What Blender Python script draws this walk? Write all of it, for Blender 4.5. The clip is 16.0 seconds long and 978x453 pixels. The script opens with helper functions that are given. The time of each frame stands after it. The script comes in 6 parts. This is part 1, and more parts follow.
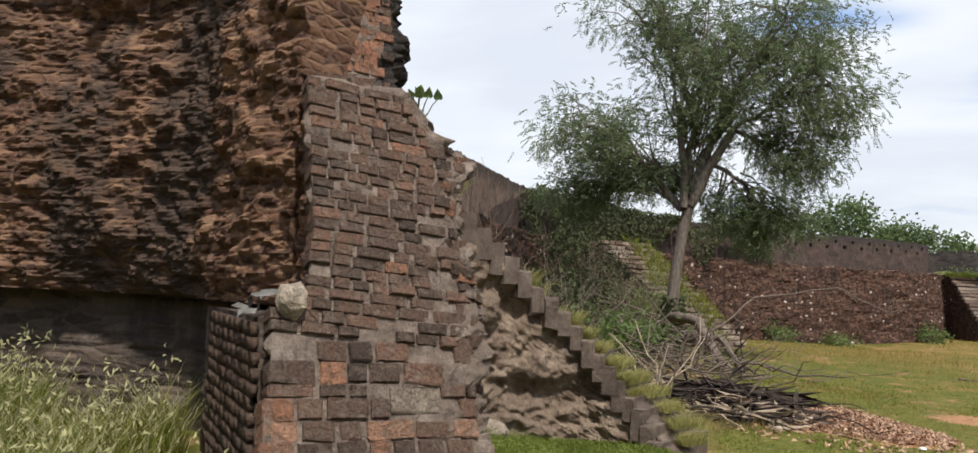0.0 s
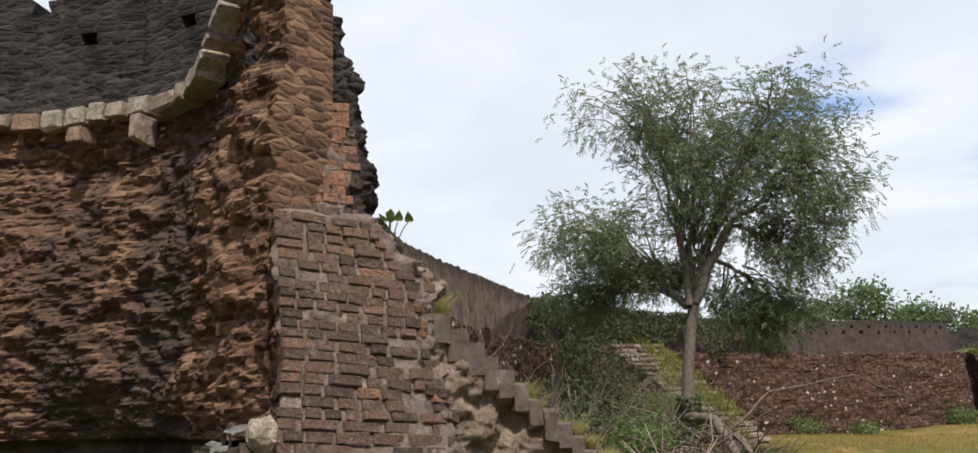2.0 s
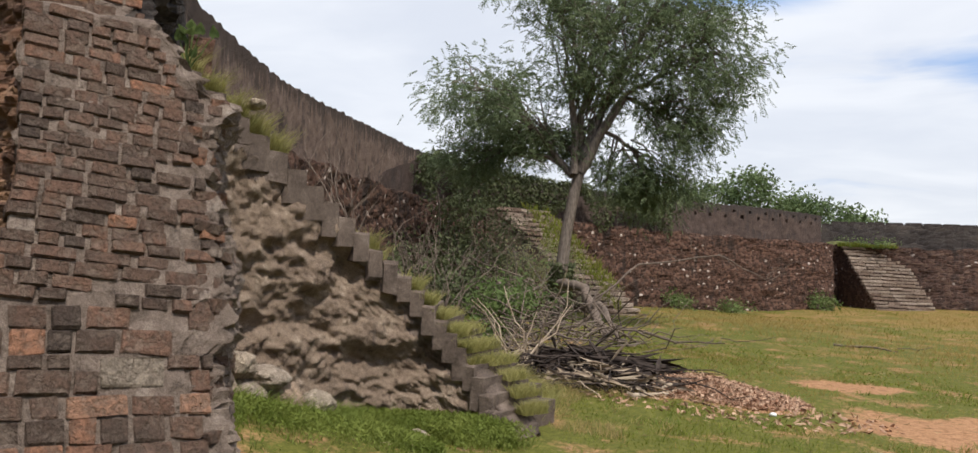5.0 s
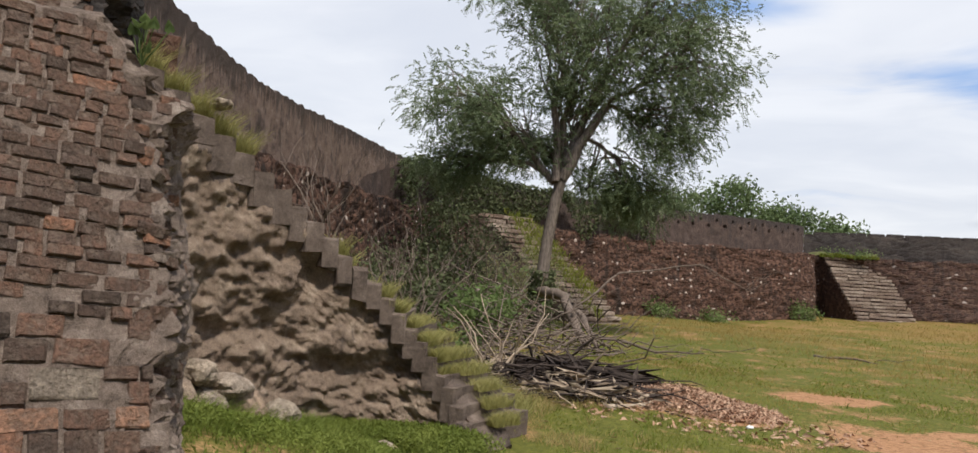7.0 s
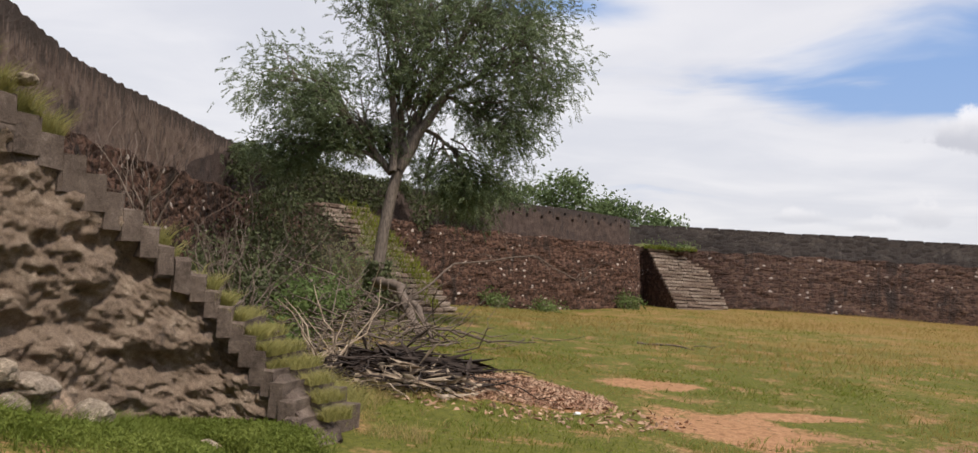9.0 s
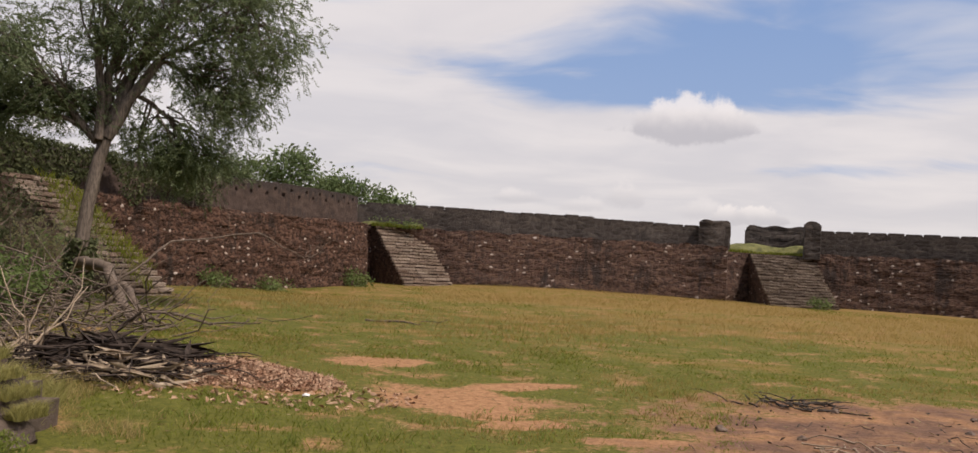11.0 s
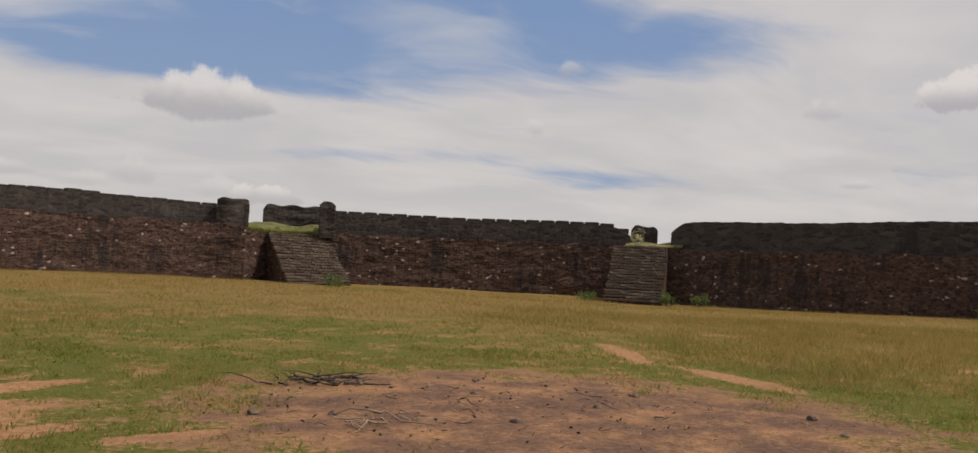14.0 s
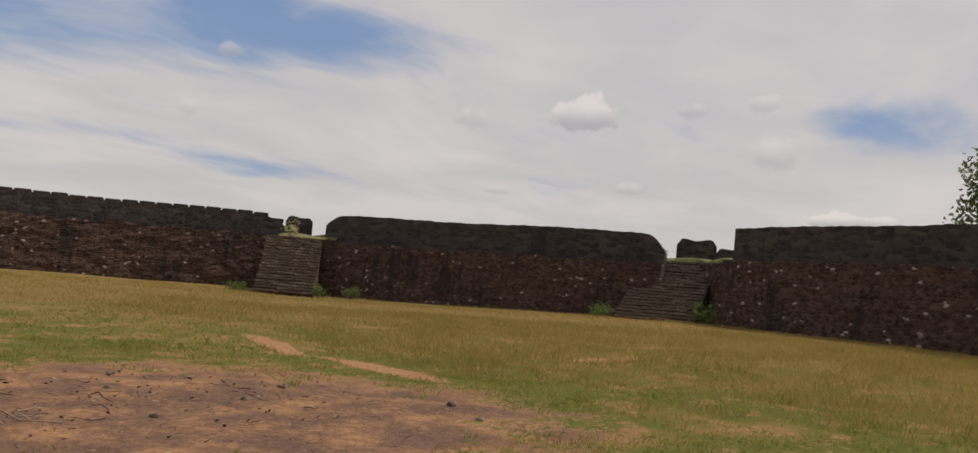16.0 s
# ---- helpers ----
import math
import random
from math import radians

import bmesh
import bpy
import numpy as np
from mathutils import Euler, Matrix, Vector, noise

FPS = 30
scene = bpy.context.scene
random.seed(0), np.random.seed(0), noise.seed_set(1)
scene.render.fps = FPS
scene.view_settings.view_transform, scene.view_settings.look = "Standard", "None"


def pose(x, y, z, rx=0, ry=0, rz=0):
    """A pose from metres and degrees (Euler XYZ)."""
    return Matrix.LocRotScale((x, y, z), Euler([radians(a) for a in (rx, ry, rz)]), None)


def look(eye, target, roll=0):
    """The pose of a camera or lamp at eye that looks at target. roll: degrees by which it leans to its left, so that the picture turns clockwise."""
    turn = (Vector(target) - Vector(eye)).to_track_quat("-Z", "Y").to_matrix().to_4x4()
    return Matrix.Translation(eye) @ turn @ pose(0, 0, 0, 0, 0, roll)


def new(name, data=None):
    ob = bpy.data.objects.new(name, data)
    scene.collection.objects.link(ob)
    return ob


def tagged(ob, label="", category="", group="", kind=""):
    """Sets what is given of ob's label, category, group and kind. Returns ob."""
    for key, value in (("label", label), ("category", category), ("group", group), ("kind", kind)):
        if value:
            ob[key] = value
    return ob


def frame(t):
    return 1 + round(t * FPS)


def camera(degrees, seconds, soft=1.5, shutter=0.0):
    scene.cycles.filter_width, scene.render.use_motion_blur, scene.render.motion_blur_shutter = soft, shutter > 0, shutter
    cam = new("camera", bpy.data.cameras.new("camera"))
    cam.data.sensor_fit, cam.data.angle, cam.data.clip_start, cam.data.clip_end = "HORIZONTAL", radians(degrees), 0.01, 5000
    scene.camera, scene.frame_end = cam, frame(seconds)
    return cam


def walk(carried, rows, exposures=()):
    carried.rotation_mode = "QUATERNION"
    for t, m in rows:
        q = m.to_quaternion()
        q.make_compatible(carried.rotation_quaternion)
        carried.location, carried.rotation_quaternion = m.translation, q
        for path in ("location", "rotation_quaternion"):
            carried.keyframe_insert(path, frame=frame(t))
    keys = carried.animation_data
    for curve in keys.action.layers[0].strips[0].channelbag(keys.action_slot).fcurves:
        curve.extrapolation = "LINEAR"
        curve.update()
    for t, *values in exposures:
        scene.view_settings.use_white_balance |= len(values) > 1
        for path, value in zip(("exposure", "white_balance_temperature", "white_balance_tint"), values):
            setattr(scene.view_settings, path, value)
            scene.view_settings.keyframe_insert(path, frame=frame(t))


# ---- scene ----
cam = camera(58.81, 16.0)
PATH = [
    (0, (-0.334, -1.245, 1.594), (-6.055, 6.924, 2.328), 2.61),
    (0.5, (-0.262, -1.193, 1.607), (-6.311, 6.659, 2.934), 2.19),
    (1, (-0.203, -1.167, 1.620), (-6.191, 6.661, 3.310), 1.08),
    (1.5, (-0.143, -1.163, 1.626), (-6.099, 6.593, 3.714), -1.24),
    (2, (-0.112, -1.151, 1.614), (-5.848, 6.791, 3.619), -1.76),
    (2.5, (-0.113, -1.105, 1.604), (-5.127, 7.411, 3.134), -1.50),
    (3, (-0.107, -0.988, 1.580), (-4.885, 7.740, 2.579), 2.20),
    (3.5, (-0.110, -0.872, 1.584), (-4.654, 8.008, 2.283), 3.71),
    (4, (-0.032, -0.719, 1.576), (-4.570, 8.177, 2.094), 3.30),
    (4.2, (-0.003, -0.656, 1.574), (-4.796, 8.110, 1.998), 1.85),
    (6.3, (0.104, -0.275, 1.615), (-4.948, 8.341, 2.105), 4.01),
    (6.5, (0.097, -0.265, 1.612), (-4.912, 8.375, 2.130), 3.93),
    (7, (0.078, -0.239, 1.605), (-4.716, 8.523, 2.099), 3.53),
    (7.5, (0.073, -0.219, 1.606), (-4.278, 8.770, 2.122), 3.52),
    (8, (0.093, -0.228, 1.611), (-3.745, 8.991, 2.134), 3.66),
    (8.2, (0.107, -0.229, 1.615), (-3.639, 9.029, 2.131), 3.67),
    (10.3, (0.009, -0.030, 1.620), (-1.085, 9.899, 2.097), 3.45),
    (10.5, (0.009, -0.021, 1.618), (-0.740, 9.939, 2.090), 3.38),
    (11, (0.000, 0.000, 1.611), (-0.001, 9.991, 2.037), 3.19),
    (11.5, (-0.020, 0.025, 1.601), (0.431, 10.008, 1.960), 3.09),
    (12, (-0.047, 0.059, 1.599), (1.007, 9.999, 1.897), 3.10),
    (12.5, (-0.058, 0.099, 1.588), (1.663, 9.944, 1.917), 3.03),
    (13, (-0.042, 0.191, 1.594), (3.143, 9.663, 1.958), 2.94),
    (13.5, (-0.045, 0.271, 1.609), (4.008, 9.405, 1.981), 2.88),
    (14, (-0.101, 0.354, 1.603), (5.083, 8.893, 2.061), 2.54),
    (14.5, (-0.127, 0.413, 1.589), (5.941, 8.346, 2.066), 2.42),
    (15, (-0.146, 0.421, 1.576), (6.633, 7.754, 2.089), 2.92),
    (15.5, (-0.150, 0.402, 1.585), (7.235, 7.122, 2.131), 3.97),
    (16, (-0.163, 0.371, 1.586), (7.894, 6.264, 2.194), 4.44),
]
EXPOSURES = [(0.0, 0.38, 6350, 10), (4.0, 0.34, 6350, 11), (8.0, 0.25, 6450, 12), (11.0, 0.0, 7050, 18), (14.0, -0.32, 7150, 15), (16.0, -0.33, 7150, 15)]
walk(cam, [(t, look(eye, target, roll)) for t, eye, target, roll in PATH], EXPOSURES)

# ---- sky and sun ----
SUN_DIR = Vector((0.52, -0.42, 1.0)).normalized()          # towards the sun
sun = new("sun", bpy.data.lights.new("sun", "SUN"))
sun.data.energy, sun.data.angle, sun.data.color = 3.7, radians(4), (1.0, 0.955, 0.88)
sun.matrix_world = look(SUN_DIR * 60, (0, 0, 0))

world = bpy.data.worlds.new("sky")
scene.world = world
world.use_nodes = True


class Nodes:
    """Short calls for building a node tree."""

    def __init__(self, tree):
        self.tree = tree
        tree.nodes.clear()

    def add(self, kind, inputs=None, **props):
        n = self.tree.nodes.new(kind)
        for k, v in props.items():
            setattr(n, k, v)
        for k, v in (inputs or {}).items():
            if isinstance(v, bpy.types.NodeSocket):
                self.tree.links.new(v, n.inputs[k])
            else:
                n.inputs[k].default_value = v
        return n

    def math(self, op, a, b=0.0, clamp=False):
        return self.add("ShaderNodeMath", {0: a, 1: b}, operation=op, use_clamp=clamp).outputs[0]

    def mix(self, fac, a, b, blend="MIX"):
        n = self.add("ShaderNodeMix", {0: fac, 6: a, 7: b}, data_type="RGBA", blend_type=blend)
        return n.outputs[2]

    def noise(self, vec, scale, detail=4.0, rough=0.55, lac=2.0):
        return self.add("ShaderNodeTexNoise", {"Vector": vec, "Scale": scale, "Detail": detail, "Roughness": rough, "Lacunarity": lac}).outputs[0]

    def step(self, v, lo, hi):
        return self.add("ShaderNodeMapRange", {0: v, 1: lo, 2: hi}, interpolation_type="SMOOTHSTEP").outputs[0]

    def stretch(self, vec, s):
        return self.add("ShaderNodeVectorMath", {0: vec, 1: s}, operation="MULTIPLY").outputs[0]

    def shift(self, vec, s):
        return self.add("ShaderNodeVectorMath", {0: vec, 1: s}, operation="ADD").outputs[0]


def rgb(r, g, b):
    return (r, g, b, 1.0)


def sky_way(az, el):
    """A direction: degrees to the left of +y, degrees above the horizon."""
    a, e = radians(az), radians(el)
    return Vector((-math.sin(a) * math.cos(e), math.cos(a) * math.cos(e), math.sin(e)))


def build_sky():
    k = Nodes(world.node_tree)
    way = k.add("ShaderNodeTexCoord").outputs["Generated"]
    nish = k.add("ShaderNodeTexSky", sky_type="NISHITA", sun_disc=False, sun_elevation=math.asin(SUN_DIR.z),
                 sun_rotation=math.atan2(SUN_DIR.x, SUN_DIR.y), air_density=1.2, dust_density=2.0, ozone_density=1.5)
    sep = k.add("ShaderNodeSeparateXYZ", {0: way})
    up = k.math("MAXIMUM", sep.outputs[2], 0.03)
    # the cloud layer as a flat sheet overhead
    flat = k.add("ShaderNodeCombineXYZ", {0: k.math("DIVIDE", sep.outputs[0], k.math("ADD", up, 0.12)), 1: k.math("DIVIDE", sep.outputs[1], k.math("ADD", up, 0.12)), 2: 0.3}).outputs[0]
    warp = k.add("ShaderNodeTexNoise", {"Vector": flat, "Scale": 0.9, "Detail": 3.0}).outputs[1]
    bent = k.add("ShaderNodeVectorMath", {0: flat, 1: k.stretch(warp, (0.9, 0.9, 0.0))}, operation="ADD").outputs[0]
    veil = k.noise(k.stretch(bent, (0.8, 1.5, 1.0)), 1.3, 6.0, 0.55)
    # openings of blue: a long streak and a few small ones
    gap = None
    for az, el, wide, tall, amount in ((-16, 13.5, 15, 3.0, 1.25), (-28, 16.0, 13, 3.6, 1.25), (-4, 12.2, 7, 1.9, 0.75), (-0.5, 12.5, 5, 2.2, 0.55), (13, 17, 6, 1.1, 0.6), (-44, 15, 9, 2.6, 0.7),
                                       (-78, 11, 6, 2.4, 0.7), (-24, 7, 9, 0.9, 0.45), (-38, 6, 8, 1.0, 0.4), (60, 45, 40, 18, 0.5), (-70, 50, 40, 20, 0.6), (170, 30, 60, 14, 0.7), (-130, 25, 50, 8, 0.6)):
        c = sky_way(az, el)
        right = Vector((0, 0, 1)).cross(c).normalized()
        high = c.cross(right)
        off = []
        for axis, size in ((right, wide), (high, tall)):
            d = k.add("ShaderNodeVectorMath", {0: way, 1: axis}, operation="DOT_PRODUCT").outputs["Value"]
            off.append(k.math("POWER", k.math("MULTIPLY", d, 1 / math.sin(radians(size))), 2.0))
        front = k.math("GREATER_THAN", k.add("ShaderNodeVectorMath", {0: way, 1: c}, operation="DOT_PRODUCT").outputs["Value"], 0.3)
        blob = k.math("MULTIPLY", k.math("EXPONENT", k.math("MULTIPLY", k.math("ADD", off[0], off[1]), -1.0)), front)
        blob = k.math("MULTIPLY", blob, amount)
        gap = blob if gap is None else k.math("MAXIMUM", gap, blob)
    opened = k.step(k.math("ADD", gap, k.math("MULTIPLY", k.math("SUBTRACT", veil, 0.5), 1.5)), 0.2, 0.75)
    fine = k.noise(k.stretch(bent, (0.8, 1.1, 1.0)), 1.6, 5.0, 0.5)
    white = k.mix(k.step(fine, 0.3, 0.75), rgb(0.74, 0.77, 0.83), rgb(0.90, 0.915, 0.94))
    blue = k.mix(k.step(sep.outputs[2], 0.0, 0.5), rgb(0.36, 0.53, 0.82), rgb(0.19, 0.37, 0.74))
    streak = k.mix(k.math("MULTIPLY", k.step(fine, 0.5, 0.75), 0.6), blue, rgb(0.80, 0.85, 0.92))
    sky = k.mix(opened, white, streak)
    # heaped clouds with flat grey bases
    billow = k.noise(way, 26.0, 7.0, 0.62)
    for az, el, wide, tall in ((-12.6, 10.0, 4.6, 1.7), (-8.7, 5.1, 1.5, 1.3), (-13.6, 4.2, 1.6, 0.9), (-17, 4.0, 2.6, 0.9), (-2.0, 4.6, 2.2, 0.6), (-6, 4.2, 2.0, 0.7), (-34, 9.3, 0.9, 0.8), (-36.5, 13.2, 1.2, 0.6), (-52, 10.6, 1.2, 0.9),
                               (-60, 11.2, 2.5, 1.3), (-66.5, 11.9, 1.2, 0.7), (-72, 9.4, 2.0, 1.3), (-71, 12.4, 1.4, 0.7), (-63, 6.6, 1.4, 0.5), (-77, 5.2, 3.0, 0.6), (28, 6.5, 3, 0.6), (-54, 6.0, 1.1, 0.4)):
        c = sky_way(az, el)
        right = Vector((0, 0, 1)).cross(c).normalized() * -1
        high = right.cross(c) * -1
        if high.z < 0:
            high = -high
        dr = k.math("MULTIPLY", k.add("ShaderNodeVectorMath", {0: way, 1: right}, operation="DOT_PRODUCT").outputs["Value"], 1 / math.sin(radians(wide)))
        dh = k.math("MULTIPLY", k.math("SUBTRACT", k.add("ShaderNodeVectorMath", {0: way, 1: high}, operation="DOT_PRODUCT").outputs["Value"], -math.sin(radians(tall * 0.5))), 1 / math.sin(radians(tall * 1.5)))
        below = k.math("MULTIPLY", k.math("MINIMUM", dh, 0.0), 2.6)
        round_ = k.math("ADD", k.math("ADD", k.math("POWER", k.math("ABSOLUTE", dr), 2.0), k.math("POWER", k.math("MAXIMUM", dh, 0.0), 2.0)), k.math("ABSOLUTE", below))
        body = k.step(k.math("ADD", k.math("SUBTRACT", 1.0, round_), k.math("MULTIPLY", k.math("SUBTRACT", billow, 0.5), 2.0 if wide > 4 else 3.6)), 0.05, 0.5 if wide > 2.4 else 1.0)
        front = k.math("GREATER_THAN", k.add("ShaderNodeVectorMath", {0: way, 1: c}, operation="DOT_PRODUCT").outputs["Value"], 0.8)
        body = k.math("MULTIPLY", body, front)
        lit = k.mix(k.step(k.math("ADD", dh, k.math("MULTIPLY", billow, 0.5)), 0.2, 0.95), rgb(0.58, 0.60, 0.66), rgb(1.05, 1.05, 1.05))
        sky = k.mix(k.math("MULTIPLY", body, 0.85 if wide > 2.4 else 0.42), sky, lit)
    haze = k.step(sep.outputs[2], 0.0, 0.10)
    sky = k.mix(haze, rgb(0.80, 0.845, 0.90), sky)
    # clear-sky light underneath the cloud sheet
    both = k.mix(0.12, k.stretch(sky, (SKY, SKY, SKY)), k.stretch(nish.outputs[0], (0.1, 0.1, 0.1)), "ADD")
    bg = k.add("ShaderNodeBackground", {"Color": both, "Strength": 1.0})
    out = k.add("ShaderNodeOutputWorld")
    k.tree.links.new(bg.outputs[0], out.inputs[0])


SKY = 0.78
build_sky()


# ---- materials ----
def material(name, build):
    m = bpy.data.materials.new(name)
    m.use_nodes = True
    k = Nodes(m.node_tree)
    p = k.add("ShaderNodeBsdfPrincipled")
    out = k.add("ShaderNodeOutputMaterial")
    k.tree.links.new(p.outputs[0], out.inputs[0])

    def put(socket, value):
        if isinstance(value, bpy.types.NodeSocket):
            k.tree.links.new(value, p.inputs[socket])
        else:
            p.inputs[socket].default_value = value
    build(k, put)
    return m


def bump(k, put, height, strength, distance):
    put("Normal", k.add("ShaderNodeBump", {"Height": height, "Strength": strength, "Distance": distance}).outputs[0])


def masonry(name, tones, soot, course=0.085, stone=0.2, soot_level=0.5, pale=None, relief=0.03, seed=0.0, specks=None):
    """Weathered brick and rubble: tones are (dark, mid, light) bricks, soot the black growth over them."""
    def build(k, put):
        co = k.add("ShaderNodeTexCoord").outputs["Object"]
        co = k.shift(co, (seed, seed * 2, 0))
        wob = k.add("ShaderNodeTexNoise", {"Vector": co, "Scale": 3.0, "Detail": 6.0, "Roughness": 0.7}).outputs[1]
        bent = k.add("ShaderNodeVectorMath", {0: co, 1: k.stretch(wob, (stone * 1.1, stone * 1.1, course * 1.1))}, operation="ADD").outputs[0]
        cells = k.add("ShaderNodeTexVoronoi", {"Vector": k.stretch(bent, (1 / stone, 1 / stone, 1 / course)), "Scale": 1.0, "Randomness": 0.9})
        edge = k.add("ShaderNodeTexVoronoi", {"Vector": k.stretch(bent, (1 / stone, 1 / stone, 1 / course)), "Scale": 1.0, "Randomness": 0.9}, feature="DISTANCE_TO_EDGE").outputs[0]
        pick = k.add("ShaderNodeSeparateColor", {0: cells.outputs["Color"]}).outputs[0]
        tone = k.mix(k.step(pick, 0.1, 0.6), rgb(*tones[0]), rgb(*tones[1]))
        tone = k.mix(k.step(pick, 0.55, 0.98), tone, rgb(*tones[2]))
        grain = k.noise(co, 34.0, 5.0, 0.7)
        tone = k.mix(0.55, tone, k.mix(grain, rgb(0.35, 0.33, 0.3), rgb(1.0, 0.96, 0.9)), "MULTIPLY")
        joint = k.math("SUBTRACT", 1.0, k.step(edge, 0.02, 0.16))
        mort = k.mix(k.noise(co, 9.0, 4.0), rgb(*[c * 0.45 for c in tones[1]]), rgb(*(pale or [c * 0.8 + 0.05 for c in tones[2]])))
        tone = k.mix(k.math("MULTIPLY", k.math("MULTIPLY", joint, 0.7), k.step(grain, 0.3, 0.6)), tone, mort)
        if pale:
            chips = k.step(k.noise(k.stretch(co, (1.0, 1.0, 2.2)), 3.1, 5.0, 0.65), 0.6, 0.72)
            tone = k.mix(k.math("MULTIPLY", chips, 0.6), tone, rgb(*pale))
        if specks:
            tone = k.mix(k.math("MULTIPLY", k.step(pick, 0.975, 0.982), k.step(edge, 0.05, 0.15)), tone, rgb(*specks))
        big = k.noise(k.stretch(co, (1.0, 1.0, 0.5)), 0.55, 5.0, 0.65)
        drip = k.noise(k.stretch(co, (2.2, 2.2, 0.28)), 1.3, 5.0, 0.6)
        black = k.step(k.math("ADD", k.math("MULTIPLY", big, 0.6), k.math("MULTIPLY", drip, 0.4)), 0.62 - 0.2 * soot_level, 0.72 - 0.2 * soot_level)
        tone = k.mix(k.math("MULTIPLY", black, 0.85), tone, k.mix(grain, rgb(*[c * 0.6 for c in soot]), rgb(*[c * 1.5 for c in soot])))
        put("Base Color", tone)
        put("Roughness", 0.93)
        put("Specular IOR Level", 0.15)
        rough = k.math("ADD", k.math("MULTIPLY", k.step(edge, 0.0, 0.3), 0.4), k.math("MULTIPLY", grain, 0.75))
        bump(k, put, rough, 0.9, relief)
    return material(name, build)


def rough_mat(name, dark, mid, light, soot, scale=1.0, soot_level=0.4, streaks=0.5, relief=0.02, seed=0.0, capped=None):
    """Mortar, rubble or old plaster: mottled at three scales, with sooty streaks running down it."""
    def build(k, put):
        co = k.shift(k.add("ShaderNodeNewGeometry").outputs["Position"], (seed, seed, seed))
        broad = k.noise(co, 1.6 * scale, 5.0, 0.65)
        lump = k.noise(co, 8.0 * scale, 6.0, 0.7)
        grit = k.noise(co, 45.0 * scale, 5.0, 0.75)
        both = k.math("ADD", k.math("MULTIPLY", broad, 0.5), k.math("ADD", k.math("MULTIPLY", lump, 0.3), k.math("MULTIPLY", grit, 0.2)))
        tone = k.mix(k.step(both, 0.36, 0.52), rgb(*dark), rgb(*mid))
        tone = k.mix(k.step(both, 0.5, 0.66), tone, rgb(*light))
        tone = k.mix(0.6, tone, k.mix(k.step(grit, 0.3, 0.7), rgb(0.5, 0.47, 0.44), rgb(1.12, 1.08, 1.04)), "MULTIPLY")
        run = k.noise(k.stretch(co, (3.0, 3.0, 0.22)), 1.6 * scale, 5.0, 0.65)
        stain = k.noise(co, 0.7 * scale, 6.0, 0.7)
        black = k.step(k.math("ADD", k.math("MULTIPLY", run, streaks), k.math("MULTIPLY", stain, 1.0 - streaks)), 0.62 - 0.22 * soot_level, 0.74 - 0.22 * soot_level)
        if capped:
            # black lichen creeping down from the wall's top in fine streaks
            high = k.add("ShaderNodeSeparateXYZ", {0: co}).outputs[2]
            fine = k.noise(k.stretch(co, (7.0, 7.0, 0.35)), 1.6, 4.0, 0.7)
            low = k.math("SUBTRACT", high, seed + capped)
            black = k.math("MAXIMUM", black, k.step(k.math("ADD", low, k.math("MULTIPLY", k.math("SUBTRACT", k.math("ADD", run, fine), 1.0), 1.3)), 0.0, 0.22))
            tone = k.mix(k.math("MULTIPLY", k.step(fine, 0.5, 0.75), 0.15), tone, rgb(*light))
        tone = k.mix(k.math("MULTIPLY", black, 0.8), tone, k.mix(grit, rgb(*[c * 0.6 for c in soot]), rgb(*[c * 1.5 for c in soot])))
        put("Base Color", tone)
        put("Roughness", 0.94)
        put("Specular IOR Level", 0.12)
        bump(k, put, k.math("ADD", k.math("MULTIPLY", lump, 0.6), k.math("MULTIPLY", grit, 0.4)), 1.0, relief)
    return material(name, build)


bay_mat = masonry("bay_masonry", ((0.085, 0.047, 0.032), (0.175, 0.092, 0.056), (0.30, 0.178, 0.108)), (0.055, 0.04, 0.031), 0.05, 0.13, 0.64, relief=0.03)
# damp brick, its tones also carrying the shade of overhang and return
shaded_damp_mat = masonry("shaded_damp_masonry", ((0.075, 0.056, 0.046), (0.12, 0.088, 0.068), (0.18, 0.135, 0.105)), (0.045, 0.037, 0.031), 0.075, 0.2, 0.5, relief=0.02)
crown_mat = masonry("parapet_masonry", ((0.022, 0.018, 0.016), (0.036, 0.029, 0.025), (0.066, 0.053, 0.044)), (0.015, 0.013, 0.012), 0.05, 0.12, 0.5, relief=0.02)
pier_mat = rough_mat("pier_mortar", (0.13, 0.1, 0.08), (0.29, 0.225, 0.182), (0.52, 0.43, 0.355), (0.07, 0.055, 0.045), 4.5, 0.3, 0.35, 0.04)
stair_mat = rough_mat("stair_rubble", (0.18, 0.133, 0.1), (0.36, 0.27, 0.2), (0.64, 0.515, 0.395), (0.085, 0.068, 0.06), 2.6, 0.27, 0.3, 0.07, 2.0)
dark_rubble_mat = rough_mat("dark_rubble", (0.09, 0.07, 0.058), (0.17, 0.132, 0.108), (0.29, 0.23, 0.19), (0.05, 0.04, 0.035), 2.6, 0.4, 0.3, 0.03, 4.0)
curtain_mat = masonry("curtain_masonry", ((0.13, 0.09, 0.066), (0.2, 0.14, 0.105), (0.29, 0.22, 0.17)), (0.05, 0.042, 0.037), 0.12, 0.3, 0.45, pale=(0.34, 0.28, 0.22), relief=0.04)
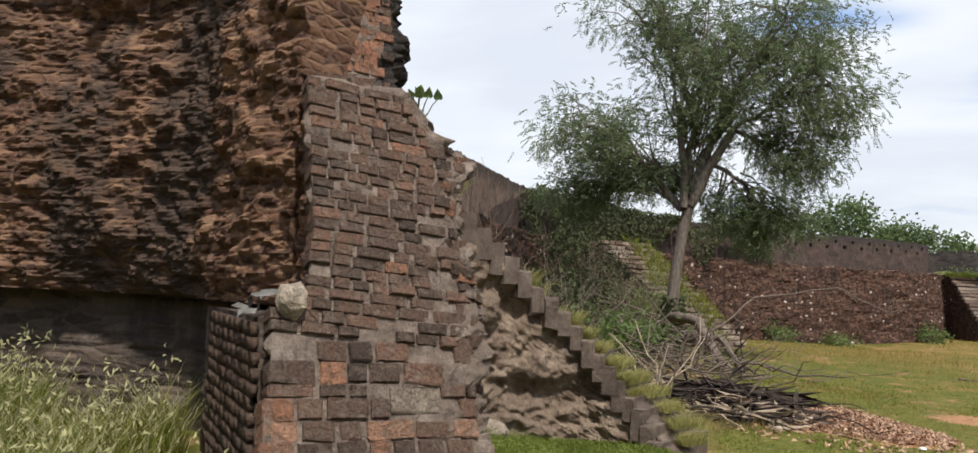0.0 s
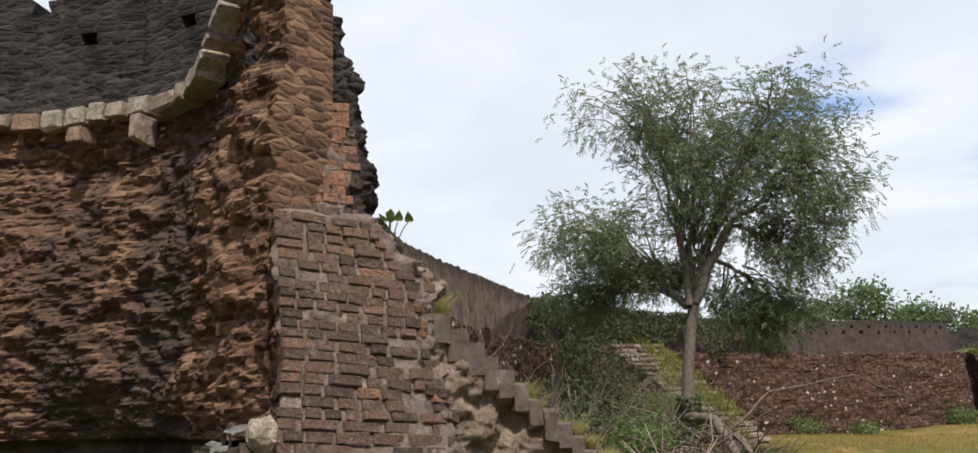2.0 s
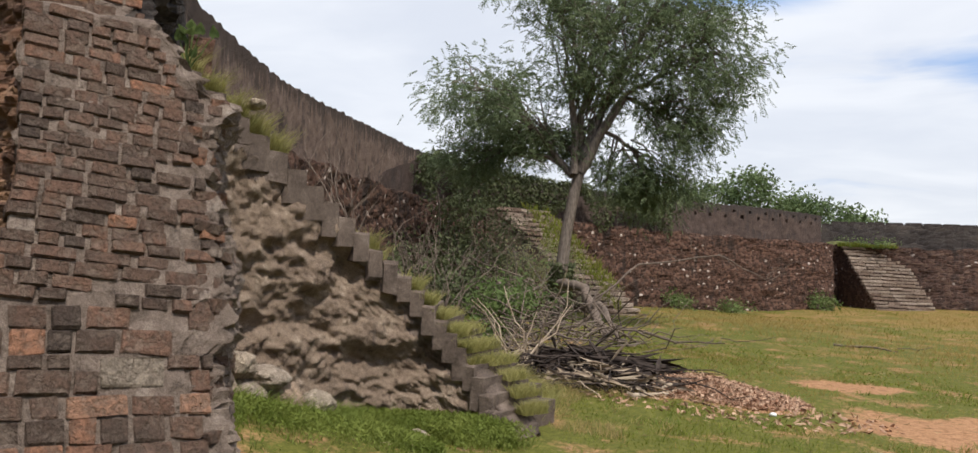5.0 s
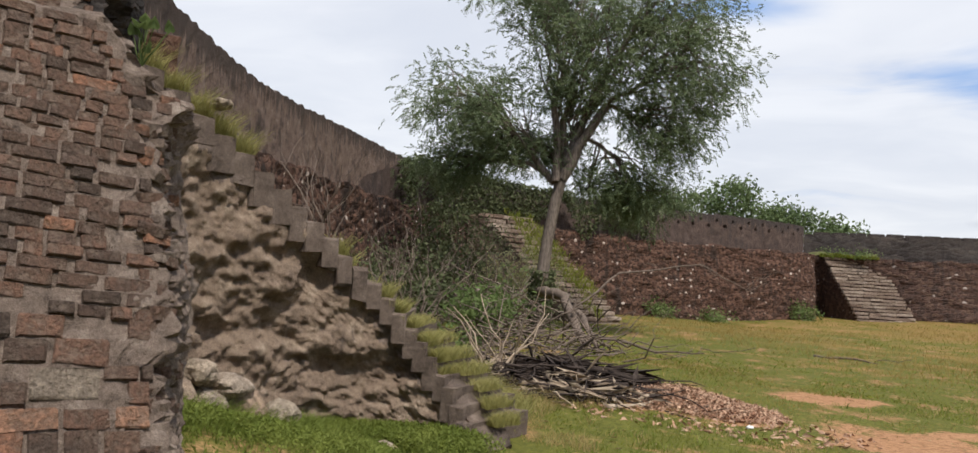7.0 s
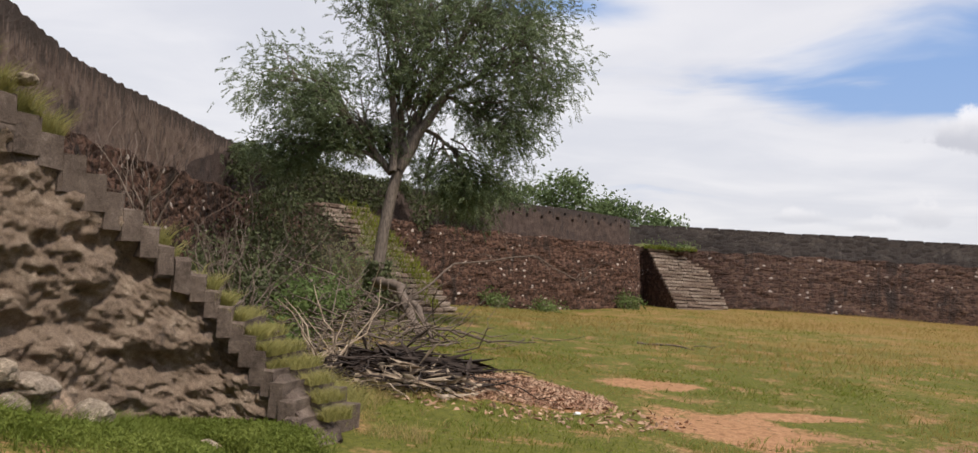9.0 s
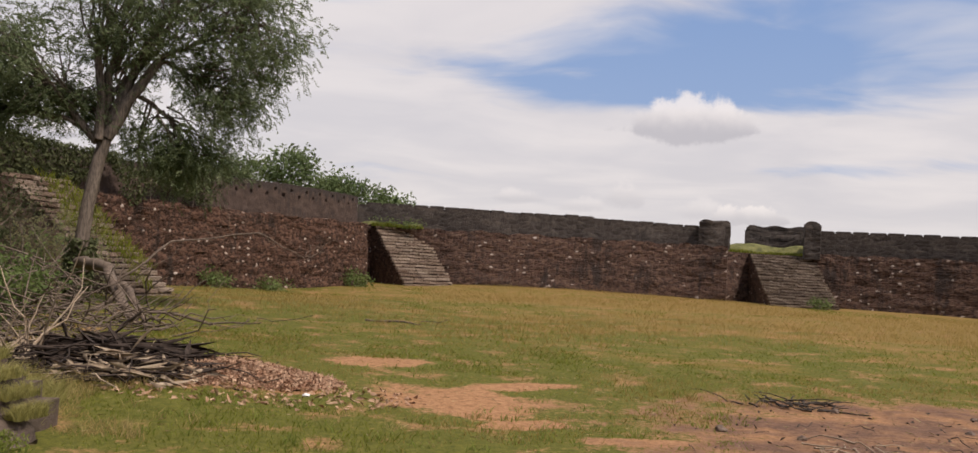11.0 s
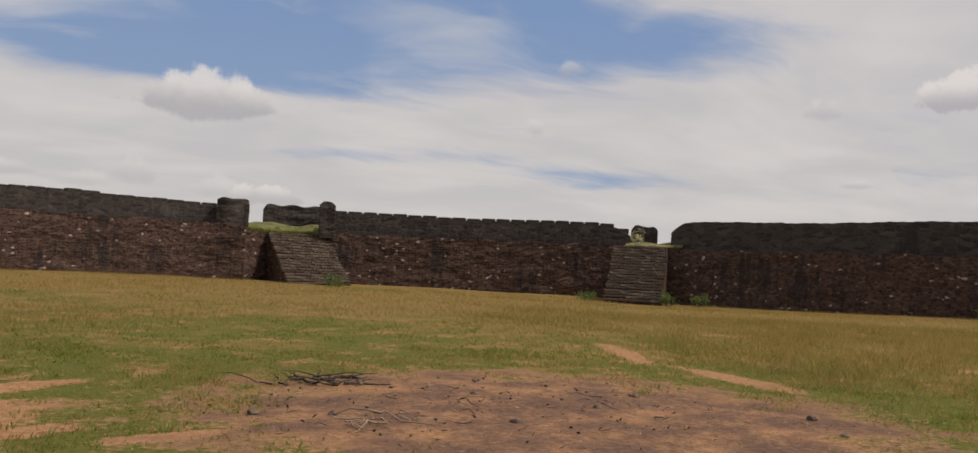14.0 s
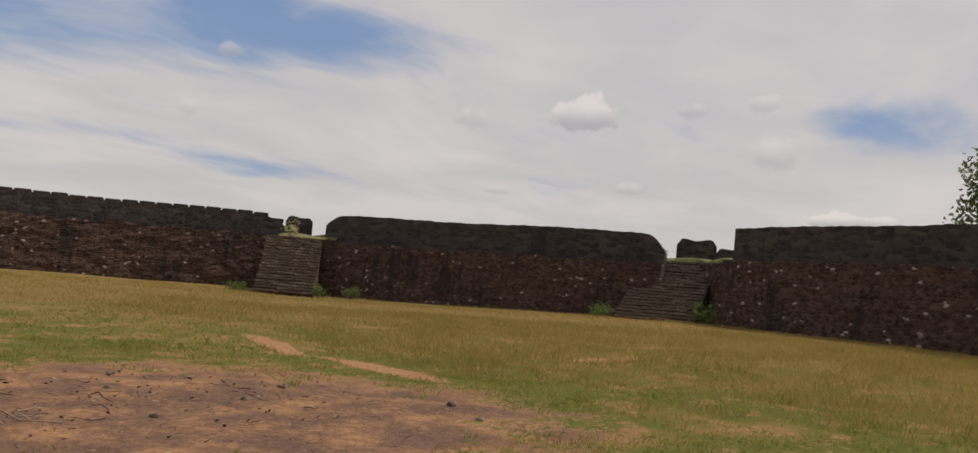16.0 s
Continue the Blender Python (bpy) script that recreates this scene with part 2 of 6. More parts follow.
bastion_mat = masonry("bastion_masonry", ((0.036, 0.02, 0.0145), (0.08, 0.04, 0.027), (0.18, 0.1, 0.072)), (0.026, 0.021, 0.018), 0.1, 0.15, 0.45, pale=(0.22, 0.145, 0.107), relief=0.06, seed=3.0, specks=(0.5, 0.42, 0.36))
far_mat = masonry("rampart_masonry", ((0.055, 0.034, 0.027), (0.1, 0.057, 0.043), (0.155, 0.098, 0.074)), (0.032, 0.026, 0.024), 0.12, 0.2, 0.52, relief=0.05, seed=7.0, specks=(0.4, 0.34, 0.3))
far_top_mat = masonry("rampart_parapet", ((0.05, 0.042, 0.038), (0.072, 0.06, 0.054), (0.105, 0.088, 0.078)), (0.035, 0.03, 0.028), 0.25, 0.6, 0.45, relief=0.03, seed=11.0)
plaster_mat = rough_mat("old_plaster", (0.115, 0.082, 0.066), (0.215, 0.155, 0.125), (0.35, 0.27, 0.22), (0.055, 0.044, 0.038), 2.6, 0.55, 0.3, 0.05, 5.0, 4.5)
# sootier copy of the plaster with the hanging tree's shade in its tones
shaded_plaster_mat = rough_mat("shaded_plaster", (0.05, 0.038, 0.032), (0.092, 0.067, 0.057), (0.155, 0.115, 0.098), (0.045, 0.038, 0.035), 1.6, 0.5, 0.45, 0.04, 9.0, 4.45)


def brick_mat(name, tones, dirt=0.5):
    def build(k, put):
        moved = k.add("ShaderNodeNewGeometry").outputs["Position"]
        pick = k.add("ShaderNodeObjectInfo").outputs["Random"]
        ramp = k.add("ShaderNodeValToRGB", {0: pick})
        r = ramp.color_ramp
        r.elements[0].color, r.elements[1].color = rgb(*tones[0]), rgb(*tones[-1])
        for n, t in enumerate(tones[1:-1]):
            r.elements.new((n + 1) / (len(tones) - 1)).color = rgb(*t)
        grain = k.noise(moved, 55.0, 6.0, 0.75)
        wear = k.step(k.noise(moved, 16.0, 6.0, 0.75), 0.42, 0.62)
        soot = k.step(k.noise(moved, 2.1, 6.0, 0.65), 0.48, 0.66)
        tone = k.mix(0.75, ramp.outputs[0], k.mix(k.step(grain, 0.28, 0.72), rgb(0.4, 0.37, 0.34), rgb(1.25, 1.17, 1.08)), "MULTIPLY")
        tone = k.mix(k.math("MULTIPLY", wear, 0.55), tone, k.mix(grain, rgb(0.07, 0.052, 0.041), rgb(0.34, 0.262, 0.2)))
        tone = k.mix(k.math("MULTIPLY", soot, dirt), tone, k.mix(grain, rgb(0.04, 0.031, 0.026), rgb(0.13, 0.1, 0.083)))
        put("Base Color", tone)
        put("Roughness", 0.93)
        put("Specular IOR Level", 0.12)
        bump(k, put, k.math("ADD", grain, k.math("MULTIPLY", wear, -0.6)), 1.0, 0.02)
    return material(name, build)


pier_brick = brick_mat("pier_brick", ((0.06, 0.046, 0.039), (0.15, 0.1, 0.077), (0.21, 0.132, 0.097), (0.09, 0.066, 0.054), (0.27, 0.155, 0.11), (0.13, 0.09, 0.071), (0.235, 0.148, 0.11), (0.17, 0.118, 0.094)), 0.5)
red_brick = brick_mat("red_brick", ((0.32, 0.16, 0.1), (0.39, 0.205, 0.13), (0.28, 0.15, 0.1), (0.42, 0.245, 0.165)))
bright_brick = brick_mat("bright_brick", ((0.4, 0.19, 0.115), (0.46, 0.235, 0.15), (0.36, 0.17, 0.11)), 0.12)
block_stone = brick_mat("block_stone", ((0.3, 0.25, 0.2), (0.33, 0.28, 0.225)), 0.2)
# pier brick darkened to the shade of the foot's return
shaded_brick = brick_mat("shaded_brick", ((0.09, 0.067, 0.054), (0.13, 0.094, 0.073), (0.17, 0.11, 0.082)))
step_stone = brick_mat("step_stone", ((0.22, 0.168, 0.13), (0.31, 0.245, 0.19), (0.17, 0.13, 0.1)))
far_step = brick_mat("far_step", ((0.27, 0.215, 0.175), (0.44, 0.37, 0.305), (0.35, 0.285, 0.235), (0.23, 0.165, 0.13), (0.4, 0.33, 0.27)), 0.25)
cope_stone = brick_mat("coping_stone", ((0.44, 0.36, 0.28), (0.56, 0.49, 0.4), (0.42, 0.28, 0.19), (0.6, 0.54, 0.46)), 0.15)
pale_stone = brick_mat("pale_stone", ((0.56, 0.47, 0.37), (0.66, 0.58, 0.48)), 0.05)


def simple(name, dark, light, scale=8.0, rough=0.85, stretch=(1, 1, 1), relief=0.01, vary=0.0, through_light=0.0):
    def build(k, put):
        co = k.add("ShaderNodeTexCoord").outputs["Object"]
        n = k.noise(k.stretch(co, stretch), scale, 5.0, 0.65)
        tone = k.mix(k.step(n, 0.3, 0.7), rgb(*dark), rgb(*light))
        if vary:
            isle = k.add("ShaderNodeNewGeometry").outputs["Random Per Island"]
            tone = k.mix(k.math("MULTIPLY", isle, vary), tone, rgb(*[c * 0.45 for c in dark]))
        put("Base Color", tone)
        put("Roughness", rough)
        put("Specular IOR Level", 0.2)
        if relief:
            bump(k, put, n, 0.6, relief)
        if through_light:
            k2 = k.add("ShaderNodeBsdfTranslucent", {"Color": k.mix(0.5, tone, rgb(*light))})
            p = [x for x in k.tree.nodes if x.type == "BSDF_PRINCIPLED"][0]
            out = [x for x in k.tree.nodes if x.type == "OUTPUT_MATERIAL"][0]
            mixed = k.add("ShaderNodeMixShader", {0: through_light, 1: p.outputs[0], 2: k2.outputs[0]})
            k.tree.links.new(mixed.outputs[0], out.inputs[0])
    return material(name, build)


bark_mat = simple("bark", (0.085, 0.066, 0.052), (0.22, 0.178, 0.145), 9.0, stretch=(3, 3, 0.6), relief=0.03)
dead_mat = simple("dead_wood", (0.10, 0.072, 0.055), (0.25, 0.195, 0.155), 14.0, vary=0.5)
frond_dark_mat = simple("rotten_frond", (0.03, 0.022, 0.018), (0.085, 0.062, 0.05), 12.0, vary=0.5)
frond_mat = simple("dry_frond", (0.30, 0.22, 0.15), (0.52, 0.42, 0.31), 10.0, vary=0.6)
litter_mat = simple("litter", (0.36, 0.19, 0.115), (0.64, 0.45, 0.31), 10.0, vary=0.55)
leaf_mat = simple("tree_leaf", (0.112, 0.148, 0.07), (0.22, 0.265, 0.132), 1.2, 0.5, relief=0, vary=0.45, through_light=0.35)
bush_mat = simple("bush_leaf", (0.10, 0.15, 0.045), (0.21, 0.27, 0.09), 1.5, 0.6, relief=0, vary=0.5, through_light=0.4)
far_leaf_mat = simple("far_leaf", (0.08, 0.125, 0.05), (0.19, 0.245, 0.1), 0.4, 0.6, relief=0, vary=0.5, through_light=0.25)
vine_mat = simple("vine_leaf", (0.058, 0.07, 0.03), (0.13, 0.145, 0.065), 2.0, 0.7, relief=0, vary=0.5, through_light=0.2)
green_blade = simple("green_grass", (0.13, 0.16, 0.02), (0.245, 0.26, 0.042), 1.3, 0.7, relief=0, vary=0.4, through_light=0.5)
pale_blade = simple("seeding_grass", (0.48, 0.46, 0.21), (0.68, 0.63, 0.37), 1.3, 0.7, relief=0, vary=0.35, through_light=0.5)
stair_blade = simple("stair_grass", (0.27, 0.26, 0.075), (0.5, 0.45, 0.18), 5.0, 0.7, relief=0, vary=0.5, through_light=0.5)
straw_blade = simple("straw_grass", (0.36, 0.27, 0.10), (0.52, 0.41, 0.19), 1.3, 0.7, relief=0, vary=0.4, through_light=0.5)
dry_blade = simple("dry_grass", (0.265, 0.186, 0.056), (0.39, 0.284, 0.092), 0.7, 0.75, relief=0, vary=0.3, through_light=0.5)
char_mat = simple("charred_wood", (0.03, 0.025, 0.022), (0.10, 0.08, 0.065), 14.0, vary=0.4)
rock_mat = simple("brown_rock", (0.09, 0.065, 0.05), (0.2, 0.15, 0.12), 10.0)
rag_mat = simple("white_scrap", (0.62, 0.62, 0.6), (0.8, 0.79, 0.77), 9.0)
tin_mat = simple("faded_sheet", (0.17, 0.155, 0.135), (0.33, 0.31, 0.28), 9.0, relief=0.004)


# patches of ground: x, y, radius across, radius along, turn in degrees
BARE = ((5.6, 8.2, 4.1, 3.4, -30), (-0.2, 10.2, 0.95, 1.1, 30), (-1.6, 13.4, 1.0, 0.55, 35), (10.5, 10.3, 1.7, 0.35, 80), (11.3, 13.8, 1.7, 0.3, 66), (18, 17, 1.6, 0.25, -20), (22, 11, 2.2, 0.25, -30), (17, 9.5, 1.2, 0.25, -10), (-2.9, 10.5, 1.25, 0.7, 0), (0.5, 9.0, 0.5, 0.3, 20), (1.6, 8.3, 0.6, 0.25, 10), (0.6, 11.8, 0.9, 0.3, 30))
BURNT = ((5.7, 8.1, 3.9, 2.9, -30),)


def ground_build(k, put):
    co = k.add("ShaderNodeTexCoord").outputs["Object"]
    sep = k.add("ShaderNodeSeparateXYZ", {0: co})
    n_big = k.noise(k.stretch(co, (1.0, 1.6, 1.0)), 0.22, 6.0, 0.62)
    n_mid = k.noise(co, 1.1, 6.0, 0.65)
    n_fine = k.math("ADD", k.math("MULTIPLY", k.noise(co, 11.0, 6.0, 0.7), 0.55), k.math("MULTIPLY", k.noise(co, 42.0, 4.0, 0.7), 0.45))
    n_grit = k.noise(co, 70.0, 3.0, 0.7)

    def patch(spots, soft):
        total = None
        for x, y, a, b, turn in spots:
            c, s = math.cos(radians(turn)), math.sin(radians(turn))
            px = k.math("SUBTRACT", sep.outputs[0], x)
            py = k.math("SUBTRACT", sep.outputs[1], y)
            u = k.math("ADD", k.math("MULTIPLY", px, c / a), k.math("MULTIPLY", py, s / a))
            v = k.math("ADD", k.math("MULTIPLY", px, -s / b), k.math("MULTIPLY", py, c / b))
            r = k.math("SUBTRACT", 1.25, k.math("SQRT", k.math("ADD", k.math("MULTIPLY", u, u), k.math("MULTIPLY", v, v))))
            total = r if total is None else k.math("MAXIMUM", total, r)
        ragged = k.math("ADD", total, k.math("ADD", k.math("MULTIPLY", k.math("SUBTRACT", n_mid, 0.5), 1.7), k.math("MULTIPLY", k.math("SUBTRACT", n_fine, 0.5), 1.5)))
        return k.step(ragged, 0.25 - soft, 0.25 + soft)

    bare = patch(BARE, 0.13)
    burnt = patch(BURNT, 0.35)
    green = k.mix(k.step(n_fine, 0.3, 0.7), rgb(0.046, 0.055, 0.01), rgb(0.16, 0.152, 0.034))
    straw = k.mix(n_fine, rgb(0.12, 0.08, 0.025), rgb(0.265, 0.18, 0.056))
    # drier grass farther off and to the right
    reach = k.add("ShaderNodeVectorMath", {0: co}, operation="LENGTH").outputs["Value"]
    dry = k.math("ADD", k.math("MULTIPLY", sep.outputs[0], 0.012), k.math("SUBTRACT", k.math("MULTIPLY", reach, 0.0125), 0.24))
    mixv = k.step(k.math("ADD", dry, k.math("ADD", k.math("MULTIPLY", n_big, 1.4), k.math("MULTIPLY", n_mid, 0.4))), 0.9, 1.16)
    turf = k.mix(mixv, green, straw)
    thin = k.math("MULTIPLY", k.step(k.math("ADD", n_mid, k.math("MULTIPLY", n_fine, 0.4)), 0.72, 0.86), 0.75)
    soil = k.mix(k.step(n_fine, 0.33, 0.67), rgb(0.2, 0.098, 0.048), rgb(0.5, 0.285, 0.152))
    soil = k.mix(0.4, soil, k.mix(n_grit, rgb(0.4, 0.38, 0.36), rgb(1.1, 1.05, 1.0)), "MULTIPLY")
    ash = k.mix(k.step(n_fine, 0.33, 0.67), rgb(0.075, 0.044, 0.031), rgb(0.2, 0.118, 0.082))
    turf = k.mix(thin, turf, soil)
    soil = k.mix(k.math("MULTIPLY", burnt, k.step(n_mid, 0.3, 0.6)), soil, ash)
    put("Base Color", k.mix(bare, turf, soil))
    put("Roughness", 0.95)
    put("Specular IOR Level", 0.1)
    bump(k, put, k.math("ADD", k.math("MULTIPLY", n_fine, 0.7), k.math("MULTIPLY", n_grit, 0.3)), 0.7, 0.03)


ground_mat = material("ground", ground_build)
turf_mat = simple("bank_turf", (0.07, 0.075, 0.03), (0.165, 0.16, 0.062), 3.0, 0.9, relief=0.05)
lush_blade = simple("lush_weed", (0.14, 0.19, 0.03), (0.28, 0.32, 0.075), 1.6, 0.6, relief=0, vary=0.4, through_light=0.5)
dark_step = brick_mat("dark_step", ((0.15, 0.122, 0.1), (0.22, 0.18, 0.148), (0.185, 0.15, 0.122)), 0.3)
straw_mat = simple("straw_bits", (0.3, 0.22, 0.11), (0.5, 0.4, 0.22), 6.0, vary=0.5, relief=0)


# ---- building blocks ----
def hash01(*v):
    h = np.zeros_like(np.asarray(v[0], float))
    for n, a in enumerate(v):
        h = h + np.asarray(a, float) * (12.9898 + 65.233 * n)
    return np.modf(np.abs(np.sin(h) * 43758.5453))[0]


def vnoise(p, seed=0.0):
    """Smooth value noise of points (n, 3), from -1 to 1."""
    i = np.floor(p)
    f = p - i
    f = f * f * (3 - 2 * f)
    total = 0
    for dx in (0, 1):
        for dy in (0, 1):
            for dz in (0, 1):
                w = (f[:, 0] if dx else 1 - f[:, 0]) * (f[:, 1] if dy else 1 - f[:, 1]) * (f[:, 2] if dz else 1 - f[:, 2])
                total = total + w * hash01(i[:, 0] + dx + seed, i[:, 1] + dy, i[:, 2] + dz)
    return total * 2 - 1


def fbm(p, octaves=4, seed=0.0, rough=0.5):
    total, amp, p = 0, 1.0, np.asarray(p, float)
    for n in range(octaves):
        total = total + amp * vnoise(p, seed + 7.3 * n)
        p, amp = p * 2.03, amp * rough
    return total


def mesh_of(name, verts, faces, mat, smooth=False):
    me = bpy.data.meshes.new(name)
    me.from_pydata([tuple(map(float, v)) for v in verts], [], [tuple(map(int, f)) for f in faces])
    me.materials.append(mat)
    if smooth:
        me.polygons.foreach_set("use_smooth", [True] * len(me.polygons))
    me.update()
    return me


def thing(name, label, category, group="", kind="", at=(0, 0, 0)):
    ob = new(name)
    ob.location = at
    ob.empty_display_size = 0.2
    return tagged(ob, label, category, group, kind)


def under(name, me, parent, label="", m=None):
    """One mesh as a part of a thing; m is its pose in the thing's own space."""
    ob = new(name, me)
    ob.parent = parent
    if m is not None:
        ob.matrix_basis = m
    return tagged(ob, label)


def part(name, bm, mat, parent, label="", smooth=False):
    me = bpy.data.meshes.new(name)
    bm.to_mesh(me)
    bm.free()
    me.materials.append(mat)
    if smooth:
        me.polygons.foreach_set("use_smooth", [True] * len(me.polygons))
    return under(name, me, parent, label)


def curve_through(points, step):
    """A smooth line (Catmull-Rom) through points of the plan, in even steps."""
    p = np.array([2 * np.array(points[0]) - points[1], *points, 2 * np.array(points[-1]) - points[-2]], float)
    fine = []
    for a, b, c, d in zip(p, p[1:], p[2:], p[3:]):
        for t in np.linspace(0, 1, 24, endpoint=False):
            fine.append(0.5 * (2 * b + (c - a) * t + (2 * a - 5 * b + 4 * c - d) * t * t + (3 * b - a - 3 * c + d) * t ** 3))
    fine.append(p[-2])
    fine = np.array(fine)
    far = np.r_[0, np.cumsum(np.linalg.norm(np.diff(fine, axis=0), axis=1))]
    u = np.linspace(0, far[-1], max(3, int(far[-1] / step) + 1))
    return np.stack([np.interp(u, far, fine[:, 0]), np.interp(u, far, fine[:, 1])], 1), u


def sides(path):
    d = np.gradient(path, axis=0)
    d /= np.linalg.norm(d, axis=1)[:, None]
    return np.stack([d[:, 1], -d[:, 0]], 1)          # to the right of the way


def wall_mesh(name, points, z0, z1, thick, step, rise, relief, mat, lean=0.0, setback=0.0, smooth=False):
    """A thick wall along a line, its face on the right of the way. z0, z1: heights, or functions of u. relief(u, z, xyz): how far the face stands out."""
    path, u = curve_through(points, step)
    n = sides(path)
    path = path - n * setback
    lo = np.array([z0(a) if callable(z0) else z0 for a in u])
    hi = np.array([z1(a) if callable(z1) else z1 for a in u])
    rows = max(2, int((hi - lo).max() / rise) + 1)
    nu = len(u)
    verts = []
    for j in range(rows):
        z = lo + (hi - lo) * j / (rows - 1)
        xyz = np.c_[path, z]
        d = relief(u, z, xyz) - lean * (z - lo)
        verts.append(np.c_[path + n * d[:, None], z])
    topd = relief(u, hi, np.c_[path, hi]) - lean * (hi - lo)
    for back in (0.35, 1.0):
        verts.append(np.c_[path - n * (thick * back - topd * (1 - back))[:, None], hi + 0.04 * fbm(np.c_[path * 2.0, hi + back], 3)])
    verts.append(np.c_[path - n * thick, lo])
    total = rows + 3
    v = np.concatenate(verts)
    faces = [(j * nu + i, j * nu + i + 1, (j + 1) * nu + i + 1, (j + 1) * nu + i) for j in range(total - 1) for i in range(nu - 1)]
    faces.append([j * nu for j in range(total)][::-1])
    faces.append([j * nu + nu - 1 for j in range(total)])
    return mesh_of(name, v, faces, mat, smooth)


def layered(amp, course=0.08, length=0.22, rough=1.0):
    """Courses of worn bricks: each stands out by its own amount, with eroded hollows."""
    def relief(u, z, xyz):
        zz = z + 0.03 * fbm(np.c_[xyz * 0.8], 2)
        k = np.floor(zz / course)
        m = np.floor(u / length + 0.5 * (k % 2) + 0.3 * hash01(k))
        inside = np.minimum(np.modf(zz / course)[0], 1 - np.modf(zz / course)[0]) * 2
        gap = np.where(inside < 0.3, -0.35 * amp, 0.0)
        return amp * (hash01(k, m) - 0.5) + gap + rough * (0.9 * amp * fbm(xyz * [1.3, 1.3, 3.0], 4))
    return relief


def rubble(amp, size):
    def relief(u, z, xyz):
        a = fbm(xyz / size * [1, 1, 1.5], 4, 2.0, 0.55)
        b = np.abs(fbm(xyz / size * [1.5, 1.5, 2.2], 3, 9.0))
        pits = np.clip(fbm(xyz / size * [1.1, 1.1, 1.7], 3, 15.0) - 0.25, 0, 1)
        return amp * (0.7 * a + 0.9 * (b - 0.4) - 1.6 * pits) + 0.40 * amp * fbm(xyz * 7.5, 4, 4.0, 0.65) + 0.017 * fbm(xyz * 19, 3, 6.0, 0.7)
    return relief


def far_relief(amp):
    def relief(u, z, xyz):
        return amp * fbm(xyz * [0.9, 0.9, 2.0], 4, 1.0) + 0.5 * amp * (hash01(np.floor(z / 0.2), np.floor(u / 0.4)) - 0.5)
    return relief


def mixed_relief(amp):
    a, b = layered(amp * 0.4, 0.17, 0.3), far_relief(amp * 0.9)

    def relief(u, z, xyz):
        return a(u, z, xyz) + b(u, z, xyz)
    return relief


def crumbled(amp):
    def relief(u, z, xyz):
        return amp * fbm(xyz * [4.6, 4.6, 3.4], 4, 21.0, 0.65)
    return relief


def pierced(amp, gap):
    """A worn parapet with two staggered rows of small square loopholes."""
    plain = crumbled(amp)

    def relief(u, z, xyz):
        low = (np.abs(np.mod(u, gap) - gap / 2) < 0.06) & (np.abs(z - 4.34) < 0.07)
        high = (np.abs(np.mod(u + gap / 2, gap) - gap / 2) < 0.06) & (np.abs(z - 4.60) < 0.06)
        return plain(u, z, xyz) - 0.22 * ((low | high) & (xyz[:, 1] > 21))
    return relief


def ground_z(x, y):
    x, y = np.asarray(x, float), np.asarray(y, float)
    z = 0.0
    for cx, cy, r, h in GROUND_BUMPS:
        z = z + h * np.exp(-((x - cx) ** 2 + (y - cy) ** 2) / r ** 2)
    return z + 0.035 * np.sin(x * 0.53 + 1.0) * np.sin(y * 0.41) * np.clip((np.hypot(x, y) - 2) / 8, 0, 1)


GROUND_BUMPS = ((-4.6, 3.6, 1.7, 0.42), (-6.6, 0.9, 2.5, 0.62), (-7.5, 13, 3.5, 0.35), (-11, 23, 6, 0.2), (3, 56, 12, 0.33), (36, 38, 9, -0.25), (40, 8, 12, 0.35), (-8.5, 38.5, 4, -0.15))


def build_ground():
    angles = 300
    radii = [0.0]
    while radii[-1] < 2500:
        radii.append(radii[-1] * 1.045 + 0.12)
    verts, faces = [(0, 0, float(ground_z(0, 0)))], []
    a = np.linspace(0, 2 * math.pi, angles, endpoint=False)
    for r in radii[1:]:
        x, y = r * np.cos(a), r * np.sin(a)
        z = ground_z(x, y) + (0.02 * fbm(np.c_[x * 2.2, y * 2.2, 0 * x], 3) if r < 60 else 0)
        verts += list(zip(x, y, z))
    for i in range(angles):
        faces.append((0, 1 + i, 1 + (i + 1) % angles))
    for j in range(len(radii) - 2):
        for i in range(angles):
            p, q = 1 + j * angles, 1 + (j + 1) * angles
            faces.append((p + i, q + i, q + (i + 1) % angles, p + (i + 1) % angles))
    ob = new("ground", mesh_of("ground", verts, faces, ground_mat, True))
    tagged(ob, "uneven field of green and dry grass with bare earth", "ground", kind="structure")


build_ground()


# ---- the ruined bay and the broken pier beside the camera ----
BAY = [(-10.5, -4.0), (-9.3, -0.9), (-8.1, 0.75), (-7.06, 1.63), (-6.6, 1.9), (-6.1, 2.12), (-5.55, 2.28), (-5.1, 2.26), (-4.65, 2.07), (-4.3, 1.97), (-3.9, 1.97)]


def bay_top(back):
    """The height of the bay's broken rim, back metres before its end: it climbs beside the pier."""
    return float(np.interp(back, (0.0, 0.12, 0.3, 0.5, 0.62, 0.8), (4.2, 4.19, 4.14, 4.0, 3.89, 3.78)))


